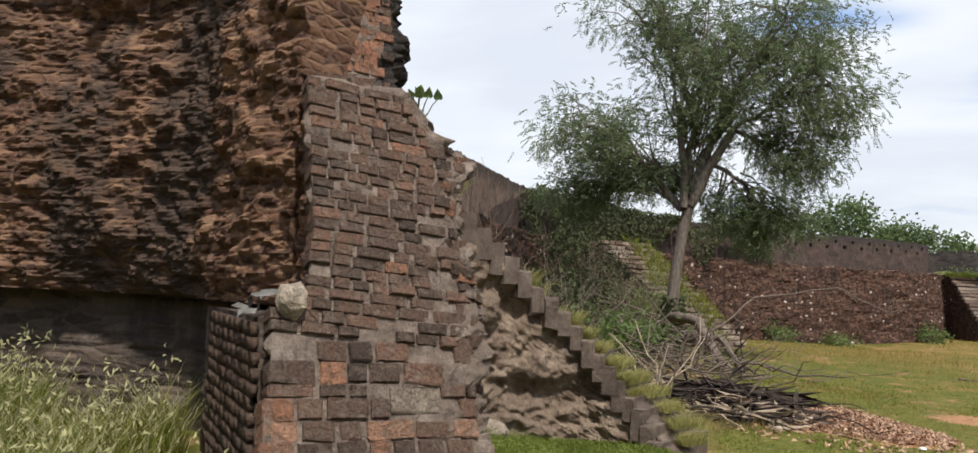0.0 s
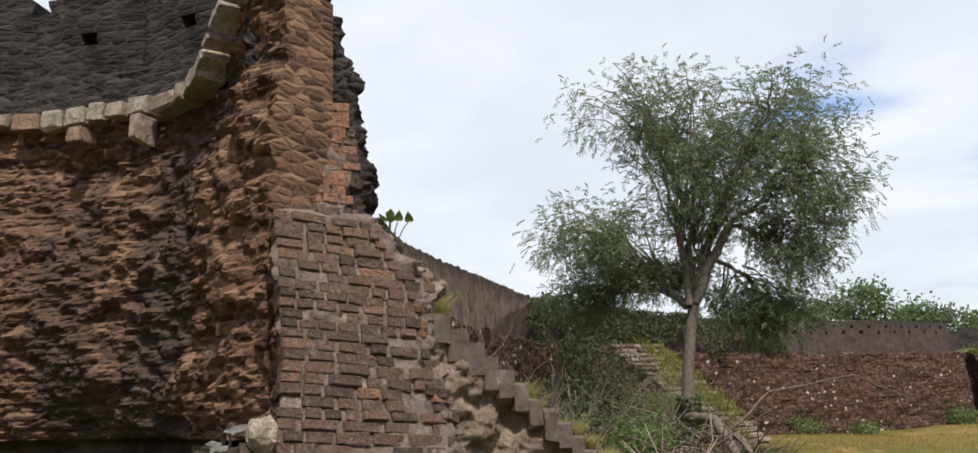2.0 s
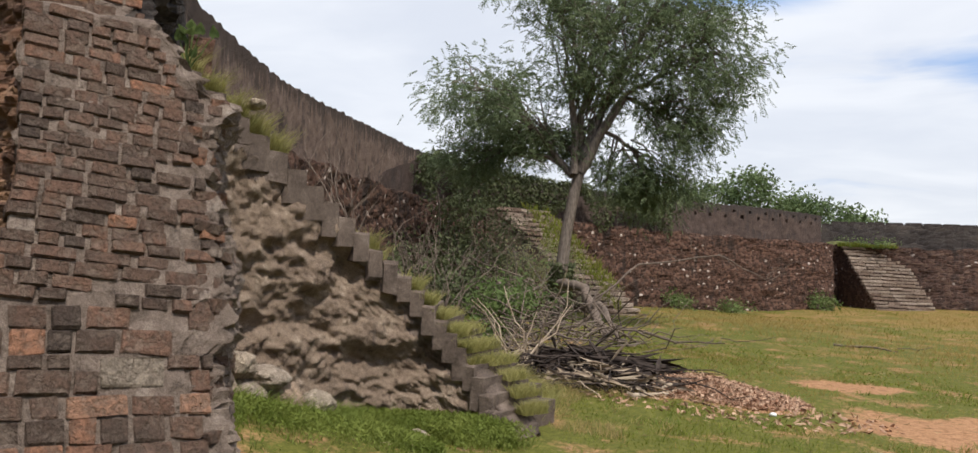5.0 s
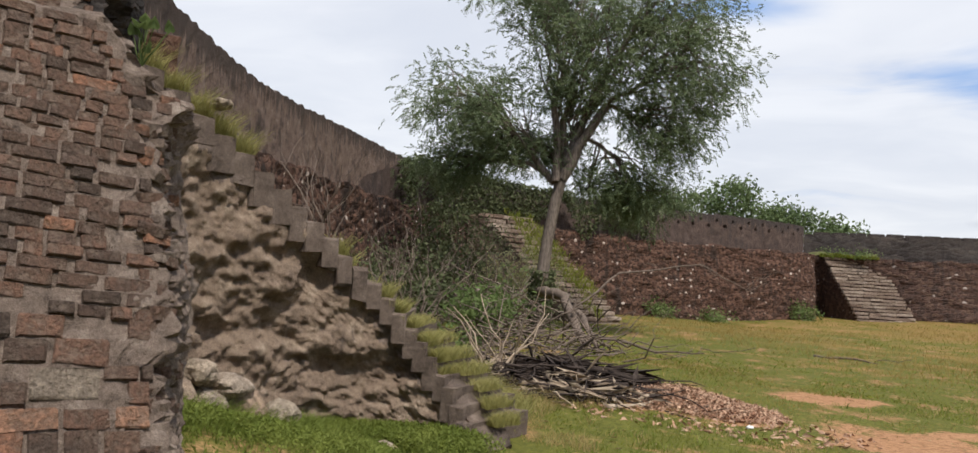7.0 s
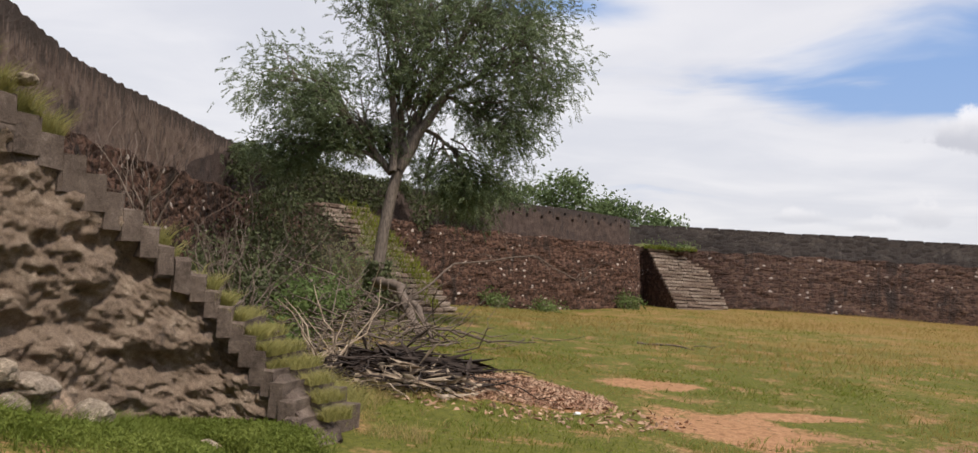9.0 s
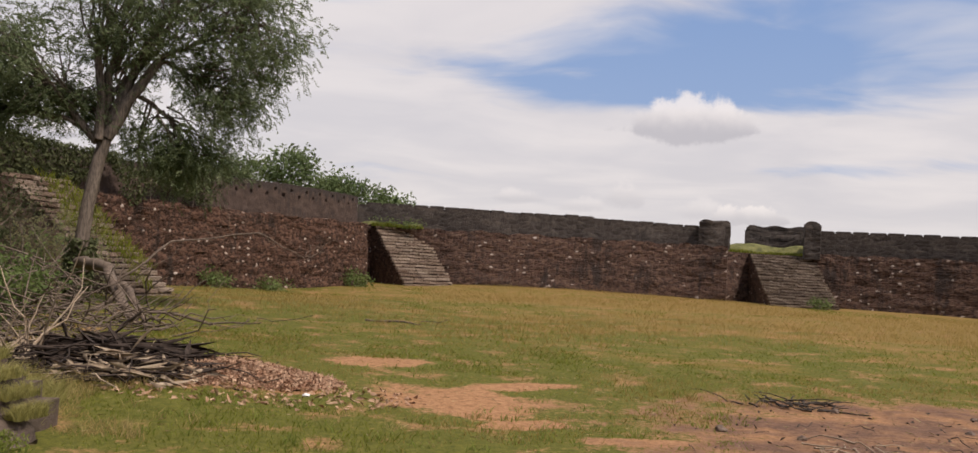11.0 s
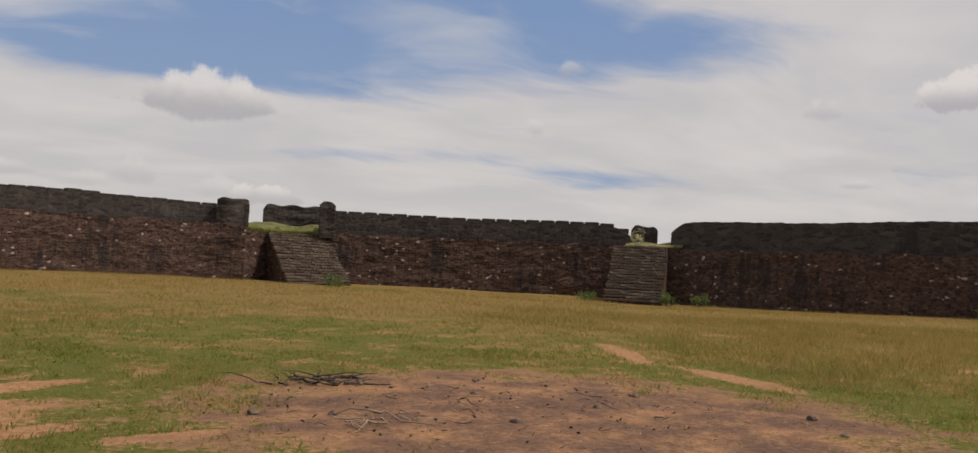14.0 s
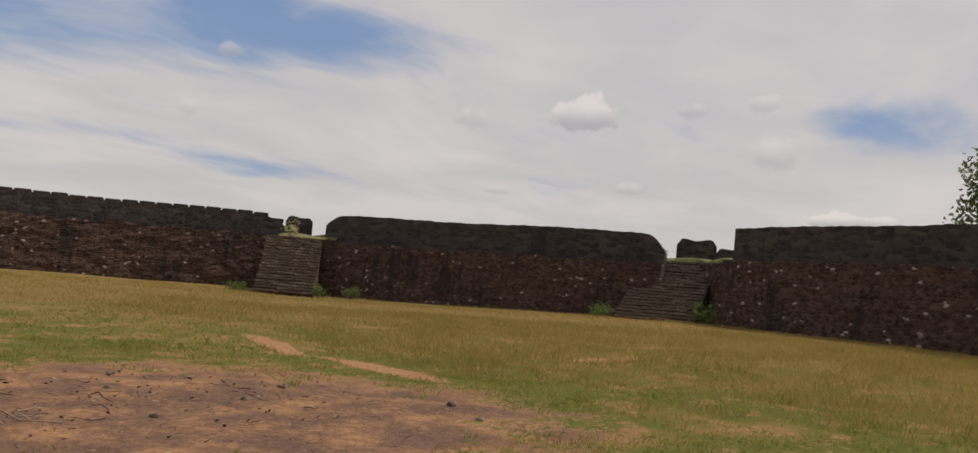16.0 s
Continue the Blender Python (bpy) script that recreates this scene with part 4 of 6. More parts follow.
def build_near_stair():
    st = thing("staircase", "old stone stair with a crumbled rubble side", "staircase", group="rampart stairs", at=near_nose(0))
    base = near_nose(0)
    ks = np.linspace(NEAR_STEPS, -0.12, 60)
    line = np.array([near_nose(k) - base for k in ks])
    _, total = curve_through([tuple(p[:2]) for p in line], 0.018)
    far = np.r_[0, np.cumsum(np.linalg.norm(np.diff(line[:, :2], axis=0), axis=1))]
    far *= total[-1] / far[-1]

    def k_at(u):
        return np.interp(u, far, ks)

    def top(u):
        k = float(k_at(u))
        return k * NEAR_RISE - 0.15 + 0.015 * math.sin(u * 17.0) if k > 0 else -0.2
    rough, fine = rubble(0.095, 0.6), crumbled(0.012)

    def worn(u, z, xyz):
        """Deep hollows in the side, dying out under the steps, with a ledge of harder mortar."""
        edge = np.maximum(k_at(u) * NEAR_RISE - z, 0.0)
        deep = np.clip((edge - 0.12) / 0.4, 0.0, 1.0)
        ledge = 0.04 * np.exp(-((z - 0.62 - 0.05 * np.sin(u * 2.1)) / 0.07) ** 2) - 0.05 * np.exp(-((z - 0.82 - 0.08 * np.sin(u * 2.7)) / 0.14) ** 2)
        batter = 0.05 * np.clip(edge - 1.2, 0, 1)
        return deep * (rough(u, z, xyz) - 0.04 + ledge) + batter + (1 - deep) * fine(u, z, xyz)
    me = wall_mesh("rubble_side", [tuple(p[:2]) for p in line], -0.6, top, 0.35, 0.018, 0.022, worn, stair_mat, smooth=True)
    me.materials.append(dark_rubble_mat)
    # darker rubble in a ragged band along the steps
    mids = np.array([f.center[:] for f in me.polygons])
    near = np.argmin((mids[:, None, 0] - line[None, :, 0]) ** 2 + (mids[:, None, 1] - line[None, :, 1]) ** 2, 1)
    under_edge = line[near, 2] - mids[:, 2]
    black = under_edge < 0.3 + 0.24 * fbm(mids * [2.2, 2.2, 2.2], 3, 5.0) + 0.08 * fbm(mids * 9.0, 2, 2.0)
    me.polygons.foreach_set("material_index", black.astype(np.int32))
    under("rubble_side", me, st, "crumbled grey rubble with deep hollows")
    rng = random.Random(9)
    blocks = [chipped_block("step", 40 + n, dark_rubble_mat, (0.006, 0.075, 0.075), 0.025) for n in range(8)]
    for k in range(NEAR_STEPS):
        a, b, inward = near_nose(k), near_nose(k + 1), near_inward(k + 0.5)
        run, tall = (b - a).xy.length, NEAR_RISE * rng.uniform(1.9, 2.3)
        along = (b - a).xy.normalized()
        at = (a + b) * 0.5 + inward * (0.53 + rng.uniform(-0.012, 0.012)) - base
        at.z = k * NEAR_RISE - tall / 2 + rng.uniform(-0.008, 0.008)
        turn = Matrix(((inward.x, along.x, 0), (inward.y, along.y, 0), (0, 0, 1))).to_4x4()
        m = Matrix.Translation(at) @ turn @ Matrix.Rotation(rng.uniform(-0.025, 0.025), 4, "X") @ Matrix.Diagonal((1.08, run * 1.04, tall, 1))
        under("step", rng.choice(blocks), st, "", m)
    return st


build_near_stair()


# ---- plants ----
def quick_mesh(name, verts, faces, mat, smooth=False):
    """A mesh from whole arrays: verts (n, 3), faces (m, 3 or 4)."""
    me = bpy.data.meshes.new(name)
    verts, faces = np.asarray(verts, np.float32), np.asarray(faces, np.int32)
    m, s = faces.shape
    me.vertices.add(len(verts))
    me.vertices.foreach_set("co", verts.ravel())
    me.loops.add(m * s)
    me.loops.foreach_set("vertex_index", faces.ravel())
    me.polygons.add(m)
    me.polygons.foreach_set("loop_start", np.arange(0, m * s, s, dtype=np.int32))
    if smooth:
        me.polygons.foreach_set("use_smooth", np.ones(m, bool))
    me.materials.append(mat)
    me.update(calc_edges=True)
    me.validate()
    return me


def unit(v):
    return v / np.maximum(np.linalg.norm(v, axis=-1, keepdims=True), 1e-6)


def leaf_mesh(name, base, way, length, width, mat, rng):
    """Pointed leaves: each a folded diamond of two triangles a side along its way."""
    n = len(base)
    way = unit(way)
    side = unit(np.cross(way, rng.normal(size=(n, 3))))
    up = np.cross(side, way)
    length, width = np.broadcast_to(length, n)[:, None], np.broadcast_to(width, n)[:, None]
    mid = base + way * length * 0.45 + up * width * 0.25
    tip = base + way * length - up * length * 0.12
    v = np.stack([base, mid + side * width * 0.5, tip, mid - side * width * 0.5], 1).reshape(-1, 3)
    i = np.arange(n)[:, None] * 4
    return quick_mesh(name, v, np.concatenate([i + [0, 1, 2], i + [0, 2, 3]]), mat)


def blade_mesh(name, base, height, width, lean, mat, rng):
    """Grass blades bent over: a lower quad and a tip, as three triangles."""
    n = len(base)
    a = rng.uniform(0, 2 * math.pi, n)
    side = np.c_[np.cos(a), np.sin(a), 0 * a] * np.broadcast_to(width, n)[:, None] * 0.5
    b = rng.uniform(0, 2 * math.pi, n)
    bend = np.c_[np.cos(b), np.sin(b), 0 * b] * (np.broadcast_to(lean, n) * height)[:, None]
    up = np.c_[0 * a, 0 * a, height]
    mid, tip = base + up * 0.55 + bend * 0.3, base + up * 0.95 + bend
    v = np.stack([base - side, base + side, mid + side * 0.8, mid - side * 0.8, tip], 1).reshape(-1, 3)
    i = np.arange(n)[:, None] * 5
    return quick_mesh(name, v, np.concatenate([i + [0, 1, 2], i + [0, 2, 3], i + [3, 2, 4]]), mat)


def tube(points, radii, sides_n=7):
    """Rings round a bent line, as verts and quads."""
    points = np.asarray(points, float)
    d = unit(np.gradient(points, axis=0))
    ref = np.array([0.31, 0.17, 0.94]) if abs(d[0][2]) < 0.9 else np.array([1.0, 0.2, 0.0])
    a = unit(np.cross(d, ref))
    b = np.cross(d, a)
    t = np.linspace(0, 2 * math.pi, sides_n, endpoint=False)
    v = points[:, None] + (a[:, None] * np.cos(t)[None, :, None] + b[:, None] * np.sin(t)[None, :, None]) * np.asarray(radii)[:, None, None]
    k = len(points)
    f = [(j * sides_n + i, j * sides_n + (i + 1) % sides_n, (j + 1) * sides_n + (i + 1) % sides_n, (j + 1) * sides_n + i) for j in range(k - 1) for i in range(sides_n)]
    return v.reshape(-1, 3), np.array(f)


def tubes_mesh(name, lines, mat, sides_n=6):
    vs, fs, at = [], [], 0
    for pts, rad in lines:
        v, f = tube(pts, rad, sides_n)
        vs.append(v)
        fs.append(f + at)
        at += len(v)
    return quick_mesh(name, np.concatenate(vs), np.concatenate(fs), mat, True)


def wander(a, b, rng, n=6, sway=0.12, sag=0.0):
    """A bent line from a to b."""
    a, b = np.asarray(a, float), np.asarray(b, float)
    t = np.linspace(0, 1, n)[:, None]
    size = np.linalg.norm(b - a)
    off = np.cumsum(rng.normal(size=(n, 3)) * sway * size / n, 0)
    off -= off[-1] * t
    return a + (b - a) * t + off + np.array([0, 0, 1]) * sag * size * (t * (1 - t)) * 4


TREE_AT = np.array([-8.97, 18.74, 0.15])
TREE_RIGHT, TREE_DEEP = np.array([0.91, 0.41, 0.0]), np.array([-0.41, 0.91, 0.0])
# clumps of the crown: along, deep, height; radii; share of the leaves
LOBES = ((-0.3, 0.0, 8.75, 2.2, 2.0, 1.35, 1.0), (2.8, 0.2, 8.4, 2.1, 2.1, 1.45, 1.1), (3.6, -0.2, 6.6, 1.55, 1.9, 1.5, 0.9), (-1.9, -0.2, 5.5, 1.7, 1.9, 1.25, 1.0), (0.9, 0.0, 6.9, 2.1, 2.2, 1.7, 1.1),
         (3.0, 0.4, 4.9, 1.3, 1.5, 1.0, 0.6), (-0.5, 0.6, 4.7, 1.9, 1.6, 0.9, 0.75), (2.3, 0.6, 3.55, 1.5, 1.3, 0.8, 0.7), (-2.4, 0.3, 4.0, 1.0, 1.2, 0.6, 0.3))


def at_tree(p):
    p = np.asarray(p, float)
    return TREE_AT + p[..., :1] * TREE_RIGHT + p[..., 1:2] * TREE_DEEP + p[..., 2:] * np.array([0, 0, 1.0])


def build_tree():
    rng = np.random.default_rng(5)
    tree = thing("tree", "tall feathery green tree with a pale forked trunk", "tree", at=TREE_AT)
    inv = -TREE_AT
    fork = np.array([0.5, 0.0, 3.7])
    trunk = [np.array([0.1, 0, -0.3]), np.array([0.12, 0, 0.4]), np.array([0.17, 0.03, 1.2]), np.array([0.25, 0, 2.2]), np.array([0.38, -0.03, 3.1]), fork]
    under("trunk", tubes_mesh("trunk", [(at_tree(np.array(trunk)) + inv, [0.25, 0.185, 0.155, 0.14, 0.135, 0.135])], bark_mat, 14), tree, "pale grey-brown bark")
    limbs, twigs, sprigs, ways = [], [], [], []
    for n, (r, d, z, a, b, c, share) in enumerate(LOBES):
        centre = np.array([r, d, z])
        start = fork if n in (0, 1, 3, 4, 6, 8) else np.array([1.5, 0.05, 5.6])
        if n == 7:
            start = np.array([1.0, 0.05, 5.0])
        line = wander(start, centre + np.array([0, 0, 0.1 * c]), rng, 8, 0.25, 0.05)
        thick = 0.135 if n in (1, 4) else 0.10 if n in (0, 3) else 0.06
        limbs.append((at_tree(line) + inv, np.linspace(thick, 0.025, 8)))
        for s in range(int(30 * share) + 8):
            q = unit(rng.normal(size=3)) * rng.uniform(0.55, 1.0)
            tip = centre + q * np.array([a, b, c])
            root = line[rng.integers(2, 8)]
            w = wander(root, tip, rng, 6, 0.25, 0.10)
            twigs.append((at_tree(w) + inv, np.linspace(0.026, 0.007, 6)))
            for g in range(44):
                f = rng.uniform(0.3, 1.05)
                base = root + (tip - root) * f + rng.normal(size=3) * np.array([0.28, 0.28, 0.2])
                sprigs.append(base)
                ways.append(unit(tip - root) * 0.5 + rng.normal(size=3) * 0.55 + np.array([0, 0, -0.35]))
        for g in range(int(560 * share)):
            q = unit(rng.normal(size=3)) * rng.uniform(0.35, 1.08)
            sprigs.append(centre + q * np.array([a, b, c]))
            ways.append(q * 0.8 + rng.normal(size=3) * 0.5 + np.array([0, 0, -0.3]))
    # the main right limb up to the top
    limbs.append((at_tree(wander(fork, (1.5, 0.05, 5.6), rng, 6, 0.12)) + inv, np.linspace(0.15, 0.1, 6)))
    for l in limbs:
        under("limb", tubes_mesh("limb", [l], bark_mat, 8), tree)
    tagged(under("twig_tangle", tubes_mesh("twig_tangle", twigs, bark_mat, 4), tree), kind="stuff")
    sprigs, ways = at_tree(np.array(sprigs)) + inv, np.array(ways)
    ways = unit(ways[:, :1] * TREE_RIGHT + ways[:, 1:2] * TREE_DEEP + ways[:, 2:] * np.array([0, 0, 1.0]))
    keep = vnoise(sprigs * 1.15, 3.0) > -0.52                  # gaps between the clumps
    sprigs, ways = sprigs[keep], ways[keep]
    per = 10
    f = np.tile(np.linspace(0.05, 1.0, per), len(sprigs))[:, None]
    base = np.repeat(sprigs, per, 0) + np.repeat(ways, per, 0) * f * 0.22 - np.array([0, 0, 1]) * f * f * 0.06
    side = unit(np.cross(np.repeat(ways, per, 0), (0.1, 0.2, 1.0)))
    flip = np.where(np.arange(len(base)) % 2, 1.0, -1.0)[:, None]
    way = np.repeat(ways, per, 0) * 0.7 + side * flip * 0.8 + rng.normal(size=base.shape) * 0.2 - np.array([0, 0, 0.25])
    under("crown", leaf_mesh("crown", base, way, rng.uniform(0.055, 0.10, len(base)), rng.uniform(0.02, 0.036, len(base)), leaf_mat, rng), tree, "airy crown of small feathery leaves")
    # climbing growth on the foot of the trunk
    p = rng.uniform(0, 2 * math.pi, 900)
    h = rng.uniform(0.2, 1.5, 900)
    base = np.c_[0.12 + 0.26 * np.cos(p) + h * 0.05, 0.26 * np.sin(p), h]
    base = at_tree(base) + inv
    under("climber", leaf_mesh("climber", base, rng.normal(size=base.shape) + [0, 0, -0.3], 0.12, 0.07, vine_mat, rng), tree, "dark creeper leaves")


def bush(name, label, at, radius, height, leaves, size, mat, seed, stems=10, category="shrub", group="", stem_parts=5):
    """A shrub: bent stems from one foot and leaves gathered in uneven clumps round their ends."""
    rng = np.random.default_rng(seed)
    x, y = at[:2]
    z = float(ground_z(x, y)) if len(at) == 2 else at[2]
    ob = thing(name, label, category, group, at=(x, y, z))
    lines, base, ways = [], [], []
    clumps = []
    for s in range(stems):
        a, f = rng.uniform(0, 2 * math.pi), rng.uniform(0.25, 1.0) ** 0.6
        tip = np.array([math.cos(a) * radius * f, math.sin(a) * radius * f, height * rng.uniform(0.45, 1.0) * (1.15 - 0.45 * f)])
        lines.append((wander((0.1 * math.cos(a), 0.1 * math.sin(a), -0.05), tip, rng, 6, 0.25, 0.12), np.linspace(0.012 + 0.012 * height / 2, 0.004, 6)))
        clumps.append(tip)
        clumps.append(tip * 0.65 + rng.normal(size=3) * 0.12 * radius)
    clumps = np.array(clumps)
    if leaves:
        c = clumps[rng.integers(0, len(clumps), leaves)]
        base = c + rng.normal(size=(leaves, 3)) * np.array([0.24, 0.24, 0.2]) * radius
        base[:, 2] = np.maximum(base[:, 2], 0.02)
        under("foliage", leaf_mesh("foliage", base, rng.normal(size=(leaves, 3)) + [0, 0, 0.2], rng.uniform(0.6, 1.3, leaves) * size, rng.uniform(0.35, 0.6, leaves) * size, mat, rng), ob)
    for line in lines[:stem_parts]:
        under("stem", tubes_mesh("stem", [line], bark_mat, 4), ob)
    return ob


def dry_bush(label, at, radius, height, seed, n=9):
    """A leafless shrub of forking grey twigs."""
    rng = np.random.default_rng(seed)
    ob = thing("bare_shrub", label, "shrub", at=at)
    lines = []
    for s in range(n):
        a = rng.uniform(0, 2 * math.pi)
        tip = np.array([math.cos(a) * radius * rng.uniform(0.2, 1), math.sin(a) * radius * rng.uniform(0.2, 1), height * rng.uniform(0.5, 1)])
        line = wander((0, 0, -0.1), tip, rng, 7, 0.3, 0.05)
        lines.append((line, np.linspace(0.018, 0.005, 7)))
        for k in range(3):
            j = rng.integers(2, 6)
            lines.append((wander(line[j], line[j] + rng.normal(size=3) * 0.3 * radius + [0, 0, 0.25 * height], rng, 5, 0.3), np.linspace(0.007, 0.003, 5)))
    tagged(under("twig_tangle", tubes_mesh("twig_tangle", lines, dead_mat, 4), ob), kind="stuff")


build_tree()

# thicket between the near stair and the tree
for k, (x, y, r, h, n, m) in enumerate(((-7.6, 10.2, 0.6, 0.9, 700, bush_mat), (-8.6, 12.6, 0.8, 1.5, 1200, vine_mat), (-7.2, 12.9, 0.7, 1.0, 1000, bush_mat), (-9.8, 15.4, 0.9, 2.0, 800, vine_mat), (-8.9, 16.8, 0.8, 1.6, 800, bush_mat),
                                        (-11.2, 18.0, 1.3, 2.4, 1000, vine_mat), (-12.8, 20.6, 1.4, 3.4, 1700, vine_mat), (-10.6, 21.4, 1.1, 2.4, 1500, pale_blade), (-6.7, 10.9, 0.5, 0.5, 500, bush_mat), (-9.9, 12.6, 0.9, 1.9, 500, vine_mat), (-13.6, 23.2, 1.4, 3.6, 2000, vine_mat), (-11.6, 15.4, 1.0, 2.4, 800, vine_mat))):
    bush("shrub", "dense dark green shrub tangled with dry twigs" if m == vine_mat else "leafy green shrub among dry twigs", (x, y), r, h, n, 0.11, m, 100 + k, 16, group="thicket shrubs")
dry_bush("leafless grey shrub on the rampart slope", (-8.6, 10.2, 1.5), 1.0, 1.9, 31)
dry_bush("leafless grey shrub beside the stair", (-7.9, 11.2, 0.9), 0.9, 1.5, 33)
dry_bush("leafless grey shrub against the rampart", (-9.3, 14.2, 0.6), 1.0, 1.8, 34)
dry_bush("leafless grey shrub near the tree", (-9.0, 16.4, 0.3), 1.0, 1.7, 35)
dry_bush("leafless twiggy shrub beside the stair", (-6.9, 10.4, 0.4), 0.8, 1.3, 32)

# shrubs along the foot of the far walls
for k, (x, y, r, h, n) in enumerate(((-6.6, 44.6, 0.7, 0.9, 500), (-11.5, 36.6, 0.8, 0.6, 350), (-9.4, 38.6, 0.8, 0.5, 350), (34.4, 37.2, 0.5, 1.0, 260), (36.0, 36.2, 0.5, 0.8, 220), (42.3, 17.4, 0.9, 1.3, 500), (40.9, 22.6, 0.6, 0.7, 260), (19.4, 50.4, 0.7, 0.6, 300), (31.0, 40.4, 0.5, 0.6, 200), (40.6, 15.0, 0.7, 0.6, 260))):
    bush("shrub", "low green shrub at the foot of the wall", (x, y), r, h, n, 0.16, bush_mat, 200 + k, 8, group="wall-foot shrubs")
for k, (x, y, z, r, h, n) in enumerate(((36.9, 42.9, 3.3, 0.5, 1.3, 160), (46.0, 22.2, 3.4, 0.7, 1.2, 220), (-4.6, 52.0, 3.45, 0.8, 0.35, 260), (-6.2, 51.8, 3.45, 0.8, 0.35, 260))):
    bush("shrub", "wispy weed growing on the rampart top", (x, y, z), r, h, n, 0.13, pale_blade if k == 0 else bush_mat, 230 + k, 10, group="rampart weeds")


def far_tree(label, at, lobes, seed, leaf=0.3, per=420):
    """A tree beyond the walls: trunk, limbs and clumps of leaves."""
    rng = np.random.default_rng(seed)
    x, y = at
    ob = thing("tree", label, "tree", "trees beyond the wall", at=(x, y, -0.2))
    under("trunk", tubes_mesh("trunk", [(wander((0, 0, 0), (0.2, 0.1, 4.2), rng, 6, 0.1), np.linspace(0.35, 0.22, 6))], bark_mat, 8), ob)
    base, lines = [], []
    for r, d, z, a, b, c in lobes:
        lines.append((wander((0.2, 0.1, 4.0), (r, d, z), rng, 6, 0.2), np.linspace(0.16, 0.04, 6)))
        q = unit(rng.normal(size=(per, 3))) * rng.uniform(0.5, 1.08, (per, 1)) * np.array([a, b, c]) + np.array([r, d, z])
        base.append(q[vnoise(q * 0.9, seed) > -0.35])
    base = np.repeat(np.concatenate(base), 4, 0)
    base = base + rng.normal(size=base.shape) * 0.28
    under("limbs", tubes_mesh("limbs", lines, bark_mat, 5), ob)
    under("crown", leaf_mesh("crown", base, rng.normal(size=base.shape) + [0, 0, -0.2], rng.uniform(0.7, 1.2, len(base)) * leaf, rng.uniform(0.4, 0.6, len(base)) * leaf, far_leaf_mat, rng), ob)


far_tree("leafy green tree behind the bastion wall", (-13.4, 58.0), ((-2.6, 0, 6.6, 1.8, 1.6, 1.2), (-0.2, 0, 7.5, 1.9, 1.8, 1.3), (1.8, 0, 6.3, 1.6, 1.6, 1.2), (0.6, 0, 5.2, 2.6, 1.8, 1.2)), 61)
far_tree("leafy green tree behind the bastion wall", (-8.8, 60.0), ((-1.6, 0, 6.2, 1.5, 1.5, 1.1), (0.6, 0, 5.8, 1.5, 1.5, 1.1), (2.2, 0, 5.2, 1.3, 1.3, 0.8)), 62)
far_tree("leafy green tree behind the bastion wall", (-19.0, 56.0), ((-1.6, 0, 6.4, 2.0, 1.5, 1.3), (1.2, 0, 6.6, 2.0, 1.5, 1.3), (0.0, 0, 5.2, 2.6, 1.8, 1.2)), 63)
far_tree("leafy green tree beyond the far wall", (44.5, 4.2), ((-0.4, 0.1, 8.2, 1.8, 1.9, 1.6), (0.3, 0.5, 6.2, 1.9, 1.9, 1.6), (0.2, -1.5, 9.2, 1.8, 1.8, 1.5)), 64)


def bare_at(x, y):
    """1 on bare earth, 0 in the grass."""
    total = np.full(len(x), -9.0)
    for px, py, a, b, turn in BARE:
        c, s = math.cos(radians(turn)), math.sin(radians(turn))
        u, v = ((x - px) * c + (y - py) * s) / a, (-(x - px) * s + (y - py) * c) / b
        total = np.maximum(total, 1.25 - np.hypot(u, v))
    return np.clip((total + 0.4 * vnoise(np.c_[x * 1.3, y * 1.3, 0 * x], 4.0) - 0.2) / 0.2, 0, 1)


def scatter(rng, n, near, far, left, right):
    """Points of the plan in a fan round the origin: degrees left of +y."""
    a = np.radians(rng.uniform(right, left, n))
    r = np.sqrt(rng.uniform(near ** 2, far ** 2, n))
    return -np.sin(a) * r, np.cos(a) * r


def grass(name, label, x, y, low, high, width, lean, mat, seed, z=None):
    rng = np.random.default_rng(seed)
    base = np.c_[x, y, (ground_z(x, y) if z is None else z) - 0.015]
    tall = rng.uniform(low, high, len(x)) * (0.75 + 0.35 * vnoise(np.c_[x * 0.8, y * 0.8, 0 * x], 2.0))
    ob = new(name, blade_mesh(name, base, tall, width * rng.uniform(0.6, 1.3, len(x)), lean, mat, rng))
    return tagged(ob, label, "grass", kind="stuff")


def inside_walls(x, y):
    """Keeps the grass in the court."""
    ok = np.ones(len(x), bool)
    for line in (CURTAIN, WALL_2 + WALL_3 + WALL_4 + WALL_5[:4]):
        path, u = curve_through(line, 1.0)
        n = sides(path)
        i = np.argmin((x[:, None] - path[:, 0]) ** 2 + (y[:, None] - path[:, 1]) ** 2, 1)
        ok &= (x - path[i, 0]) * n[i, 0] + (y - path[i, 1]) * n[i, 1] > 0.9
    return ok


